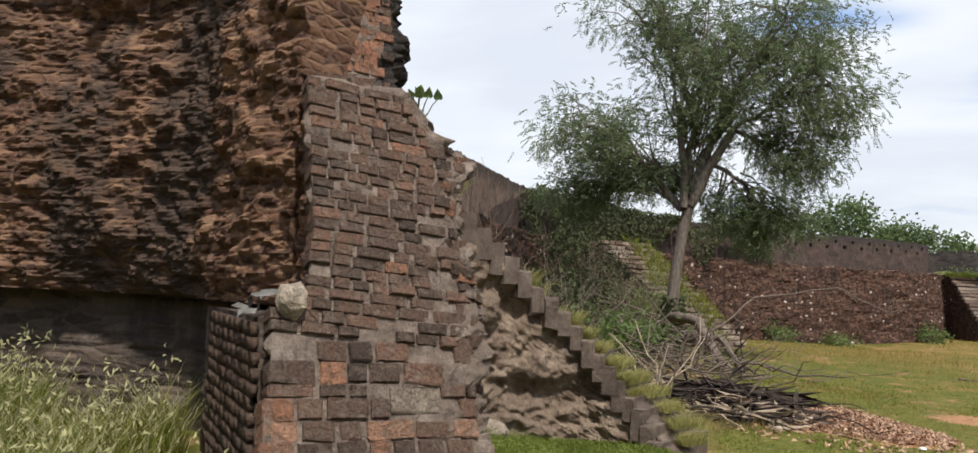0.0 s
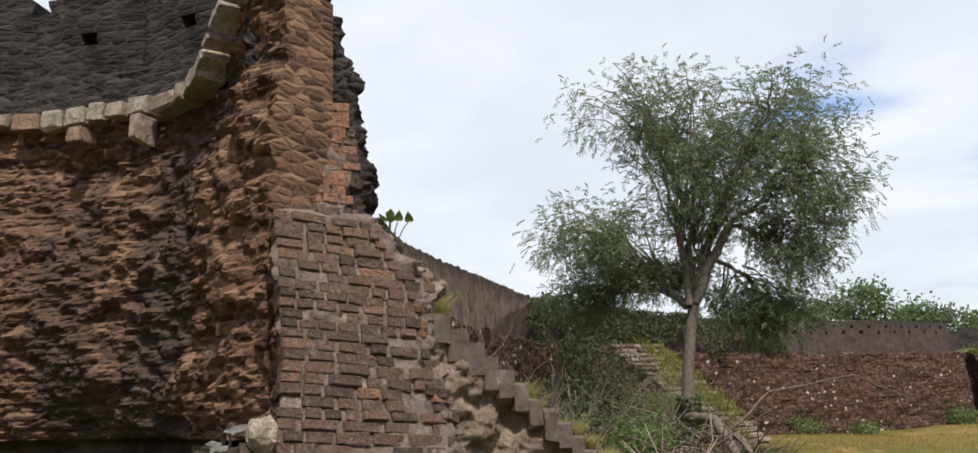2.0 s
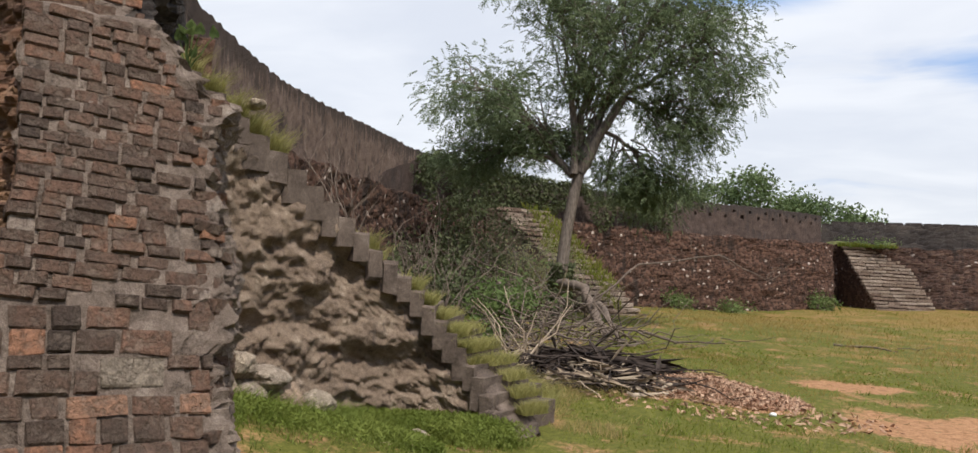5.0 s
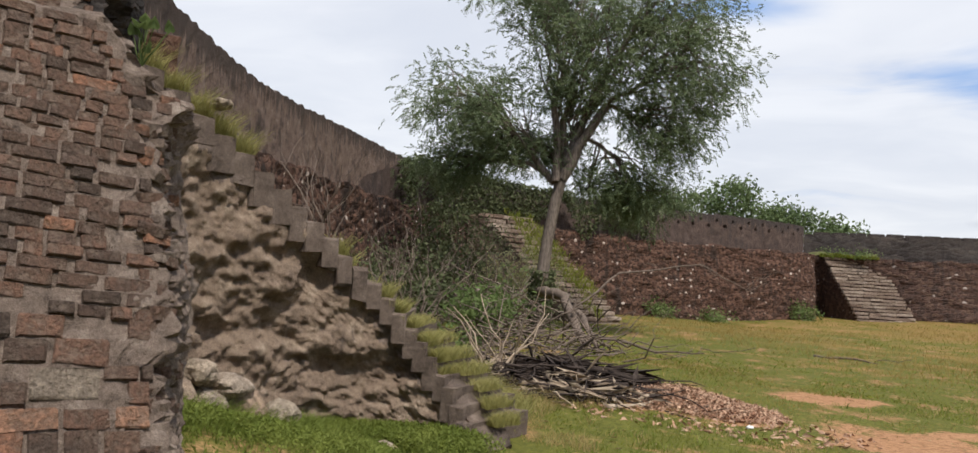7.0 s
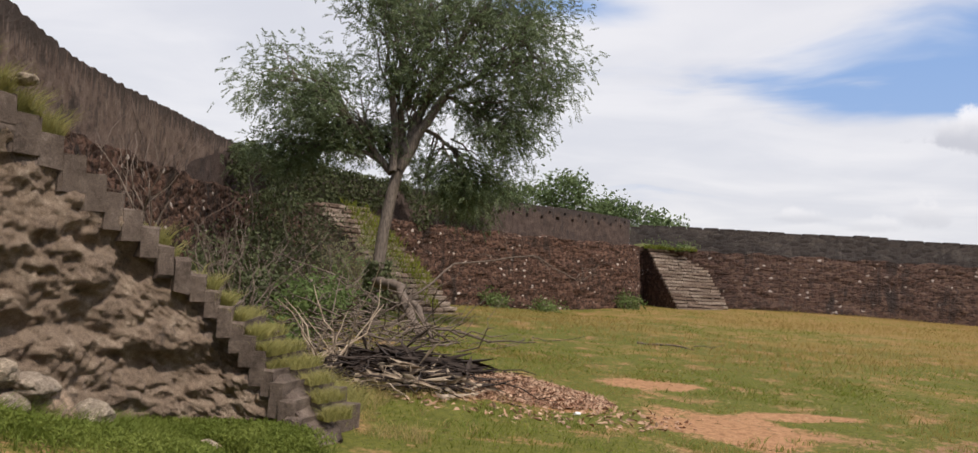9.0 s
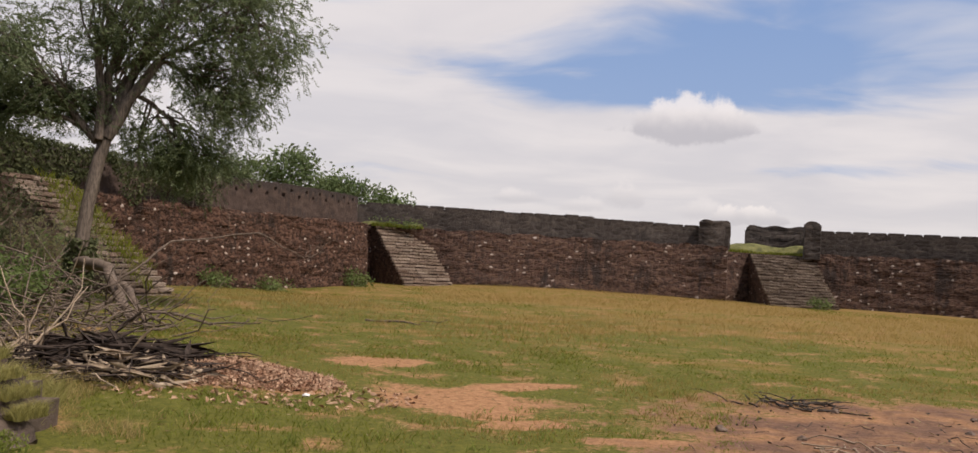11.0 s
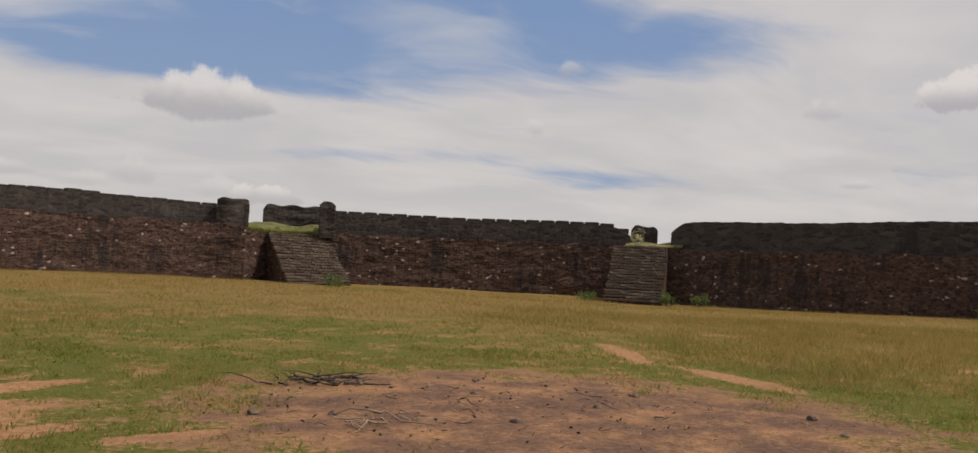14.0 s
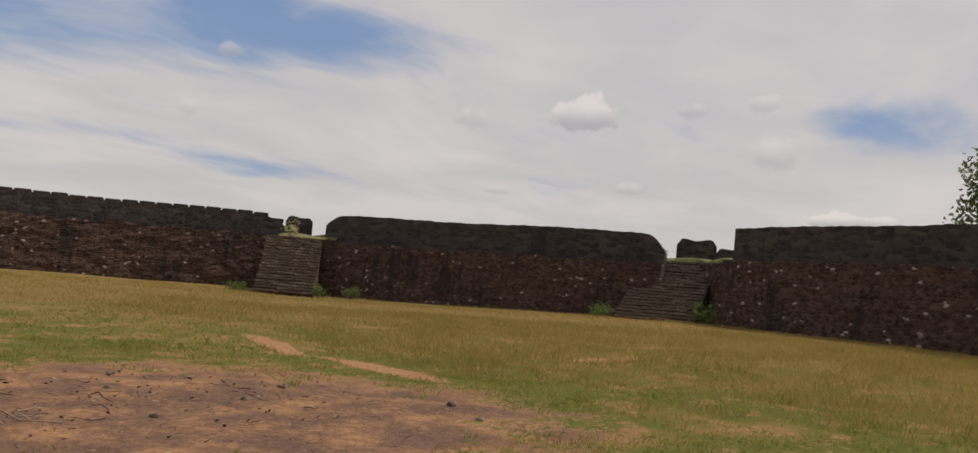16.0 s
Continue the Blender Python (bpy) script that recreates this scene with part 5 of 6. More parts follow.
def build_grass():
    rng = np.random.default_rng(11)
    # short turf near by, green and straw
    x, y = scatter(rng, 150000, 2.5, 17, 62, -88)
    dry = 0.010 * x + 0.010 * np.hypot(x, y) - 0.1 + 0.75 * (vnoise(np.c_[x * 0.45, y * 0.6, 0 * x], 1.0)) + 0.3 * rng.normal(size=len(x)) * 0.5
    ok = (rng.random(len(x)) > 0.97 * bare_at(x, y) + 0.0) & (vnoise(np.c_[x * 0.9, y * 1.2, 0 * x], 6.0) + 0.5 * vnoise(np.c_[x * 4, y * 4, 0 * x], 7.0) > -0.5) & inside_walls(x, y)
    g = ok & (dry < 0.28)
    s = ok & (dry >= 0.28)
    grass("short_grass", "short green grass of the field", x[g], y[g], 0.02, 0.075, 0.010, 0.7, green_blade, 12)
    grass("short_grass", "short straw-coloured grass of the field", x[s], y[s], 0.025, 0.09, 0.008, 0.7, dry_blade, 13)
    # tufts, and straw lying between them
    cx, cy = scatter(rng, 5200, 3.5, 24, 50, -88)
    ok = (rng.random(len(cx)) > bare_at(cx, cy)) & inside_walls(cx, cy)
    cx, cy = np.repeat(cx[ok], 12), np.repeat(cy[ok], 12)
    tx, ty = cx + rng.normal(size=len(cx)) * 0.05, cy + rng.normal(size=len(cx)) * 0.05
    kind = np.repeat(rng.random(int(ok.sum())), 12) < 0.8
    grass("grass_tufts", "green tufts in the short grass", tx[kind], ty[kind], 0.03, 0.12, 0.010, 0.8, lush_blade, 26)
    grass("grass_tufts", "straw-coloured tufts in the short grass", tx[~kind], ty[~kind], 0.04, 0.15, 0.007, 0.8, straw_blade, 27)
    sx, sy = scatter(rng, 3200, 3.5, 16, 40, -88)
    base = np.c_[sx, sy, ground_z(sx, sy) + rng.uniform(0.01, 0.06, len(sx))]
    tagged(new("straw", leaf_mesh("straw", base, rng.normal(size=base.shape) * [1, 1, 0.15], rng.uniform(0.03, 0.11, len(sx)), rng.uniform(0.004, 0.012, len(sx)), straw_mat, rng)), "bits of dry straw and leaf lying in the grass", "straw", kind="stuff")
    # the field farther off
    x, y = scatter(rng, 200000, 14, 54, 40, -95)
    ok = inside_walls(x, y) & (rng.random(len(x)) > bare_at(x, y))
    dry = 0.014 * x + 0.0115 * np.hypot(x, y) - 0.2 + 1.0 * vnoise(np.c_[x * 0.16, y * 0.26, 0 * x], 1.0) + 0.3 * rng.normal(size=len(x)) * 0.6
    g, s = ok & (dry < 0.3), ok & (dry >= 0.3)
    grass("field_grass", "green grass of the open field", x[g], y[g], 0.03, 0.09, 0.022, 0.9, green_blade, 14)
    grass("field_grass", "tall dry golden grass of the open field", x[s], y[s], 0.06, 0.24, 0.012, 0.9, dry_blade, 15)
    # taller dry grass beyond the bare ground
    x, y = scatter(rng, 110000, 11.5, 34, -22, -92)
    thick = vnoise(np.c_[x * 0.22, y * 0.3, 0 * x], 5.0) + 0.06 * (np.hypot(x, y) - 17) + 2.2 * np.clip((np.degrees(np.arctan2(x, y)) - 46) / 24, -1, 0)
    ok = (rng.random(len(x)) > bare_at(x, y)) & inside_walls(x, y) & (thick + 0.4 * rng.normal(size=len(x)) > 0.0)
    g = ok & (rng.random(len(x)) < 0.25)
    grass("tall_field_grass", "tall dry grass beyond the bare ground", x[ok & ~g], y[ok & ~g], 0.1, 0.36, 0.008, 0.6, dry_blade, 28)
    grass("tall_field_grass", "green stems among the tall dry grass", x[g], y[g], 0.08, 0.3, 0.009, 0.6, green_blade, 29)
    # tall seeding grass along the foot of the bay
    x = rng.uniform(-9.5, -3.4, 60000)
    y = rng.uniform(-1.6, 2.2, 60000)
    edge, u = curve_through(BAY, 0.2)
    n = sides(edge)
    i = np.argmin((x[:, None] - edge[:, 0]) ** 2 + (y[:, None] - edge[:, 1]) ** 2, 1)
    d = (x - edge[i, 0]) * n[i, 0] + (y - edge[i, 1]) * n[i, 1]
    ok = (d > 0.05) & (d < 1.9) & ~((x > -4.8) & (y > 1.55)) & (vnoise(np.c_[x * 2, y * 2, 0 * x], 5.0) > -0.5)
    g = ok & (rng.random(len(x)) < 0.6)
    grass("tall_grass", "tall green grass at the foot of the bay", x[g], y[g], 0.22, 0.6, 0.011, 0.55, green_blade, 16)
    s = ok & ~g
    grass("tall_grass", "pale seeding grass at the foot of the bay", x[s], y[s], 0.3, 0.72, 0.007, 0.6, pale_blade, 17)
    top = np.where(s)[0][::3]
    base = np.c_[x[top], y[top], ground_z(x[top], y[top]) + rng.uniform(0.25, 0.62, len(top))]
    tagged(new("seed_heads", leaf_mesh("seed_heads", base, rng.normal(size=base.shape) + [0, 0, 0.8], 0.05, 0.016, pale_blade, rng)), "pale seed heads of the tall grass", "grass", kind="stuff")
    # lush weeds between the pier and the near stair
    k, b = rng.uniform(-2.5, 24, 60000), rng.uniform(0, 1, 60000) ** 1.4
    d = np.c_[-0.1499 + 0.0064 * k, 0.0419 - 0.014 * k]
    d /= np.linalg.norm(d, axis=1)[:, None]
    reach = 0.04 + b * np.where(k < 3, 0.9, 1.7)
    x, y = -3.5165 - 0.1499 * k + 0.0032 * k * k - d[:, 1] * reach, 6.4717 + 0.0419 * k - 0.007 * k * k + d[:, 0] * reach
    ok = ~((x < -3.0) & (y < 3.3)) & (rng.random(len(x)) > 0.9 * b) & (vnoise(np.c_[x * 1.6, y * 1.6, 0 * x], 4.0) > -0.6)
    ok &= rng.random(len(x)) < np.clip((k + 2.5) / 4.5, 0, 1)
    x, y = x[ok], y[ok]
    grass("weeds", "lush green weeds in front of the stair", x[::2], y[::2], 0.08, 0.26, 0.009, 0.8, lush_blade, 18)
    high = 0.19 * (0.7 + 0.4 * vnoise(np.c_[x * 1.1, y * 1.1, 0 * x], 2.0)) * rng.random(len(x)) ** 0.6
    base = np.c_[x, y, ground_z(x, y) + high]
    tagged(new("weed_leaves", leaf_mesh("weed_leaves", base, rng.normal(size=base.shape) + [0, 0, 0.4], rng.uniform(0.02, 0.05, len(x)), rng.uniform(0.009, 0.02, len(x)), lush_blade, rng)), "broad green weed leaves in front of the stair", "weeds", kind="stuff")
    y = rng.uniform(1.0, 2.5, 7000)
    x = -2.72 + 0.5 * (y - 1.87) + 0.05 + 0.32 * np.abs(rng.normal(size=7000)) * (0.5 + 0.6 * np.abs(vnoise(np.c_[y * 2.2, 0 * y, 0 * y], 3.0)))
    grass("weeds", "green weeds at the foot of the pier", x, y, 0.08, 0.28, 0.012, 0.6, lush_blade, 19)
    # dry grass growing on the steps and beside them
    k = (NEAR_STEPS - 0.5) * rng.uniform(0, 1, 30000)
    w = 0.04 + 1.1 * rng.uniform(0, 1, 30000) ** 2.0 * np.clip(0.4 + k / 10, 0, 1)
    d = np.c_[-0.1499 + 0.0064 * k, 0.0419 - 0.014 * k]
    d /= np.linalg.norm(d, axis=1)[:, None]
    p = np.c_[-3.5165 - 0.1499 * k + 0.0032 * k * k + d[:, 1] * w, 6.4717 + 0.0419 * k - 0.007 * k * k - d[:, 0] * w]
    z = 0.248 + NEAR_RISE * np.floor(k) - 0.02
    bare = np.exp(-((k - 13.5) / 3.0) ** 2)
    on = vnoise(np.c_[p * 2.6, 0 * k], 8.0) > -0.2 + 1.2 * bare - 0.9 * (k > 17)
    p, z = p[on], z[on]
    grass("stair_grass", "yellow-green grass growing on the steps", p[:, 0], p[:, 1], 0.08, 0.3, 0.007, 0.8, stair_blade, 20, z)
    # straw-coloured grass behind the lower steps
    k, w = rng.uniform(-1.0, 11.0, 9000), rng.uniform(0.9, 2.2, 9000)
    x, y = -3.5165 - 0.1499 * k + 0.0032 * k * k - 0.3 * w, 6.4717 + 0.0419 * k - 0.007 * k * k + 0.95 * w
    grass("pale_grass", "straw-coloured grass behind the lower steps", x, y, 0.12, 0.5, 0.008, 0.6, stair_blade, 22)
    # pale grass between the stair's foot and the heap
    x, y = rng.uniform(-5.4, -0.5, 16000), rng.uniform(7.2, 10.2, 16000)
    ok = (rng.random(len(x)) > bare_at(x, y)) & (vnoise(np.c_[x, y, 0 * x], 9.0) > -0.3 + 0.45 * (x + 4))
    grass("pale_grass", "pale dry grass round the foot of the stair", x[ok], y[ok], 0.05, 0.17, 0.007, 0.7, straw_blade, 21)
    # turf on the rampart tops
    for k, line in enumerate(([(-6.9, 51.2), (-3.9, 51.6)], [(15.2, 54.6), (17.5, 55.8), (20.6, 55.4)], [(36.9, 44.0), (37.4, 42.6), (37.9, 41.0)])):
        path, u = curve_through(line, 0.02)
        i = rng.integers(0, len(path), 2500)
        q = path[i] - sides(path)[i] * rng.uniform(-0.1, 1.6, 2500)[:, None]
        grass("rampart_turf", "green turf on the rampart top", q[:, 0], q[:, 1], 0.08, 0.32, 0.05, 0.5, green_blade if k != 2 else pale_blade, 25 + k, np.full(2500, (3.48, 3.22, 3.32)[k]))


build_grass()


# ---- dead wood, heaps and loose stones ----
def fallen_branch(label, line, r0, r1, seed, forks=4):
    rng = np.random.default_rng(seed)
    line = np.asarray(line, float)
    pts = np.concatenate([wander(a, b, rng, 5, 0.15)[:-1] for a, b in zip(line, line[1:])] + [line[-1:]])
    ob = thing("fallen_branch", label, "branch", "fallen branches", at=line[0])
    under("bough", tubes_mesh("bough", [(pts - line[0], np.linspace(r0, r1, len(pts)))], dead_mat, 8), ob)
    side = []
    for k in range(forks):
        j = rng.integers(len(pts) // 3, len(pts))
        tip = pts[j] + rng.normal(size=3) * [0.7, 0.7, 0.35] + [0, 0, 0.2]
        tip[2] = max(tip[2], 0.05)
        side.append((wander(pts[j], tip, rng, 6, 0.3) - line[0], np.linspace(r1 * 0.8, 0.005, 6)))
    for twig in side:
        under("twig", tubes_mesh("twig", [twig], dead_mat, 5), ob)


fallen_branch("thick bare fallen bough propped beside the trunk", [(-8.5, 18.2, 1.15), (-7.6, 17.2, 1.15), (-6.6, 15.9, 0.5), (-5.95, 15.2, 0.0)], 0.125, 0.075, 41)
fallen_branch("grey fallen branch arching over the grass", [(-7.0, 16.6, 0.9), (-6.3, 17.4, 1.75), (-4.9, 18.2, 2.0), (-3.9, 18.6, 1.5)], 0.026, 0.008, 42, 9)
fallen_branch("grey fallen branch among brushwood", [(-8.0, 14.2, 1.2), (-7.0, 13.4, 0.7), (-6.0, 12.9, 0.15)], 0.06, 0.03, 43, 5)
fallen_branch("grey fallen branch among brushwood", [(-6.2, 14.8, 0.9), (-5.6, 14.2, 0.5), (-5.2, 13.7, 0.05)], 0.07, 0.03, 44, 5)
fallen_branch("thin dead branch lying in the grass", [(-5.6, 15.6, 0.4), (-4.8, 15.4, 0.25), (-3.9, 15.3, 0.35)], 0.03, 0.01, 45, 7)
fallen_branch("thin dead stick lying in the grass", [(-2.9, 21.5, 0.06), (-2.0, 21.3, 0.1), (-1.5, 21.0, 0.05)], 0.03, 0.012, 46, 1)


def heap(name, label, category, centre, radii, height, n, length, thick, mat, seed, flat=0.5):
    """A heap of crossed sticks, joined: nobody could count them."""
    rng = np.random.default_rng(seed)
    lines = []
    for k in range(n):
        r, a = math.sqrt(rng.random()), rng.uniform(0, 2 * math.pi)
        x, y = centre[0] + radii[0] * r * math.cos(a), centre[1] + radii[1] * r * math.sin(a)
        z = float(ground_z(x, y)) + height * (1 - r ** 1.5) * rng.random() + 0.03
        b = rng.uniform(0, 2 * math.pi)
        l = length * rng.uniform(0.4, 1.2)
        d = np.array([math.cos(b), math.sin(b), rng.normal() * flat])
        p = wander((x, y, z), np.array([x, y, z]) + d * l, rng, 5, 0.25)
        p[:, 2] = np.maximum(p[:, 2], ground_z(p[:, 0], p[:, 1]) + 0.01)
        lines.append((p, np.linspace(thick, thick * 0.35, 5) * rng.uniform(0.5, 1.4)))
    return tagged(new(name, tubes_mesh(name, lines, mat, 4)), label, category, kind="stuff")


heap("brushwood", "tangle of dead grey twigs under the tree", "brushwood", (-6.9, 13.6), (1.9, 1.9), 1.0, 210, 1.2, 0.014, dead_mat, 51)
heap("brushwood", "tangle of dead grey twigs beside the stair", "brushwood", (-6.2, 11.4), (1.2, 1.4), 0.6, 110, 1.0, 0.012, dead_mat, 52)
heap("palm_frond_heap", "dark heap of rotten palm fronds", "heap", (-4.4, 10.5), (1.2, 0.85), 0.28, 300, 1.0, 0.016, frond_dark_mat, 53, 0.06)
heap("palm_frond_heap", "dry pale palm fronds on a dark heap", "heap", (-4.2, 10.1), (1.1, 0.7), 0.26, 22, 0.8, 0.010, frond_mat, 54, 0.07)
heap("frond_bundle", "upright bundle of dry palm fronds by the stair", "heap", (-5.4, 10.2), (0.3, 0.4), 0.25, 80, 0.75, 0.012, frond_mat, 55, 0.9)


def litter(name, label, centre, radii, n, size, mat, seed, height=0.1):
    """Curled scraps lying about, each a bent strip."""
    rng = np.random.default_rng(seed)
    r, a = np.sqrt(rng.random(n)), rng.uniform(0, 2 * math.pi, n)
    x, y = centre[0] + radii[0] * r * np.cos(a), centre[1] + radii[1] * r * np.sin(a)
    base = np.c_[x, y, ground_z(x, y) + 0.015 + height * (1 - r) * rng.random(n)]
    way = rng.normal(size=(n, 3)) * [1, 1, 0.35]
    me = leaf_mesh(name, base, way, rng.uniform(0.5, 1.5, n) * size, rng.uniform(0.25, 0.6, n) * size, mat, rng)
    return tagged(new(name, me), label, "litter", kind="stuff")


litter("leaf_litter", "pinkish dry husks and leaf litter spread on the ground", (-3.0, 10.7), (1.3, 0.8), 15000, 0.055, litter_mat, 56, 0.24)
def strips(name, label, centre, radii, height, n, length, width, mat, seed):
    """Long flat frond blades lying across a heap."""
    rng = np.random.default_rng(seed)
    r, a = np.sqrt(rng.random(n)), rng.uniform(0, 2 * math.pi, n)
    x, y = centre[0] + radii[0] * r * np.cos(a), centre[1] + radii[1] * r * np.sin(a)
    base = np.c_[x, y, ground_z(x, y) + 0.03 + height * (1 - r * r) * rng.random(n)]
    me = leaf_mesh(name, base, rng.normal(size=(n, 3)) * [1, 0.6, 0.12], rng.uniform(0.5, 1.2, n) * length, rng.uniform(0.6, 1.3, n) * width, mat, rng)
    return tagged(new(name, me), label, "heap", kind="stuff")


strips("palm_blades", "pale split palm blades on the dark heap", (-4.1, 10.0), (1.1, 0.6), 0.28, 110, 0.5, 0.05, frond_mat, 67)
strips("palm_blades", "dark rotten palm blades in the heap", (-4.45, 10.6), (1.2, 0.85), 0.34, 420, 0.6, 0.06, frond_dark_mat, 68)
litter("leaf_litter", "scattered dry leaves round the heap", (-2.6, 9.9), (2.0, 1.0), 500, 0.09, litter_mat, 57, 0.02)
litter("scraps", "pale scraps among the leaf litter", (-2.7, 10.7), (0.9, 0.5), 28, 0.06, rag_mat, 58, 0.08)
litter("charred_bits", "charred sticks and crumbs on the bare earth", (5.2, 9.0), (3.2, 2.1), 150, 0.06, char_mat, 59, 0.01)
heap("charred_sticks", "small heap of charred sticks on bare earth", "heap", (3.9, 11.2), (0.7, 0.4), 0.06, 40, 0.5, 0.012, char_mat, 60, 0.08)
heap("charred_sticks", "thin sticks strewn over the bare earth", "heap", (4.6, 8.6), (2.8, 1.8), 0.01, 30, 0.3, 0.006, char_mat, 65, 0.02)
heap("dry_stalks", "pale dry stalks lying on the bare earth", "heap", (3.6, 8.4), (0.5, 0.2), 0.03, 14, 0.6, 0.008, frond_mat, 66, 0.04)


def stone(name, label, at, size, mat, seed, category="stone", group=""):
    bm = bmesh.new()
    bmesh.ops.create_icosphere(bm, subdivisions=3, radius=1.0)
    for v in bm.verts:
        p = np.array([[*(v.co * 1.3)]]) + seed
        v.co *= 1 + 0.28 * float(fbm(p, 3, seed)[0]) + 0.12 * (round(float(fbm(p * 0.9, 1, seed + 3)[0]) * 4) / 4)
        v.co = Vector((v.co.x * size[0], v.co.y * size[1], v.co.z * size[2]))
    ob = new(name, bpy.data.meshes.new(name))
    bm.to_mesh(ob.data)
    bm.free()
    ob.data.materials.append(mat)
    ob.location = at
    return tagged(ob, label, category, group)


stone("boulder", "pale cream boulder lodged on the pier's ledge", (-3.37, 1.53, 1.52), (0.085, 0.07, 0.083), pale_stone, 7.7)
for k, (x, y, z, sx, sz) in enumerate(((-5.06, 4.66, 0.66, 0.16, 0.11), (-4.96, 4.86, 0.56, 0.2, 0.09), (-5.04, 4.72, 0.42, 0.2, 0.16), (-4.92, 5.0, 0.38, 0.18, 0.13), (-4.8, 5.3, 0.3, 0.16, 0.12), (-4.02, 5.72, 0.07, 0.09, 0.08), (-5.08, 4.45, 0.4, 0.18, 0.2))):
    stone("boulder", "pale weathered stone in the weeds by the stair", (x, y, z), (sx, sx * 0.8, sz), pale_stone if k in (0, 5) else cope_stone, 5.0 + k, group="stones by the stair")
for k, (x, y, s) in enumerate(((2.55, 9.2, 0.06), (3.3, 8.9, 0.05), (4.4, 10.8, 0.05), (5.4, 9.6, 0.05), (6.3, 8.3, 0.06), (7.4, 8.9, 0.05), (4.9, 7.9, 0.05), (8.4, 7.0, 0.07), (7.9, 6.2, 0.05), (6.0, 10.6, 0.04))):
    stone("clod", "dark clod of burnt earth", (x, y, float(ground_z(x, y)) + s * 0.3), (s, s * 0.9, s * 0.7), rock_mat, 20.0 + k, group="burnt clods")
stone("rag", "crumpled white scrap on the grass", (-1.94, 9.76, 0.03), (0.04, 0.03, 0.02), rag_mat, 31.0, category="scrap")
stone("loose_stone", "pale slab lying on the stair's top", (-5.26, 4.83, 2.81), (0.13, 0.09, 0.05), pale_stone, 33.0)


def fig_plant(at):
    """A young plant rooted in the masonry, with heart-shaped leaves on thin stems."""
    rng = np.random.default_rng(71)
    ob = thing("fig_seedling", "young plant with heart-shaped leaves rooted in masonry", "plant", at=at)
    stems = []
    for k in range(9):
        tip = np.array([rng.uniform(-0.08, 0.12), rng.uniform(-0.06, 0.16), rng.uniform(0.04, 0.26)])
        stems.append((wander((0, 0, -0.05), tip, rng, 5, 0.15, 0.1), np.linspace(0.006, 0.003, 5)))
        shape = [(0, 0), (0.3, -0.12), (0.5, 0.1), (0.42, 0.45), (0.0, 1.1), (-0.42, 0.45), (-0.5, 0.1), (-0.3, -0.12)]
        bm = bmesh.new()
        turn = Euler((rng.uniform(1.9, 2.6), 0, rng.uniform(-0.5, 1.8))).to_matrix()
        mid = bm.verts.new(Vector(tip) + turn @ Vector((0, 0.04, -0.012)))
        ring = [bm.verts.new(Vector(tip) + turn @ Vector((x * 0.062, y * 0.062, 0))) for x, y in shape]
        for i in range(8):
            bm.faces.new((mid, ring[i], ring[(i + 1) % 8]))
        part("leaf", bm, bush_mat, ob)
    for s in stems:
        under("stem", tubes_mesh("stem", [s], bush_mat, 4), ob)


fig_plant((-3.84, 2.9, 2.6))


def bent_sheet(label, at, turn, size, seed):
    """A strip of old roofing sheet, thin and buckled."""
    bm = bmesh.new()
    rng = random.Random(seed)
    n = 7
    rows = [[bm.verts.new(((i / (n - 1) - 0.5) * size[0], s * size[1] / 2, 0.03 * math.sin(i * 1.7 + seed) + rng.uniform(-0.008, 0.008))) for i in range(n)] for s in (-1, 1)]
    for i in range(n - 1):
        bm.faces.new((rows[0][i], rows[0][i + 1], rows[1][i + 1], rows[1][i]))
    bmesh.ops.solidify(bm, geom=list(bm.faces), thickness=0.006)
    ob = new("roofing_sheet", bpy.data.meshes.new("roofing_sheet"))
    bm.to_mesh(ob.data)
    bm.free()
    ob.data.materials.append(tin_mat)
    ob.matrix_world = Matrix.Translation(at) @ Euler([radians(a) for a in turn]).to_matrix().to_4x4()
    return tagged(ob, label, "sheet", "roofing sheets")


bent_sheet("torn faded roofing sheet on the pier's ledge", (-3.56, 1.5, 1.49), (40, -38, 10), (0.24, 0.06), 1)
bent_sheet("torn faded roofing sheet on the pier's ledge", (-3.70, 1.58, 1.5), (30, -30, 5), (0.2, 0.055), 2)


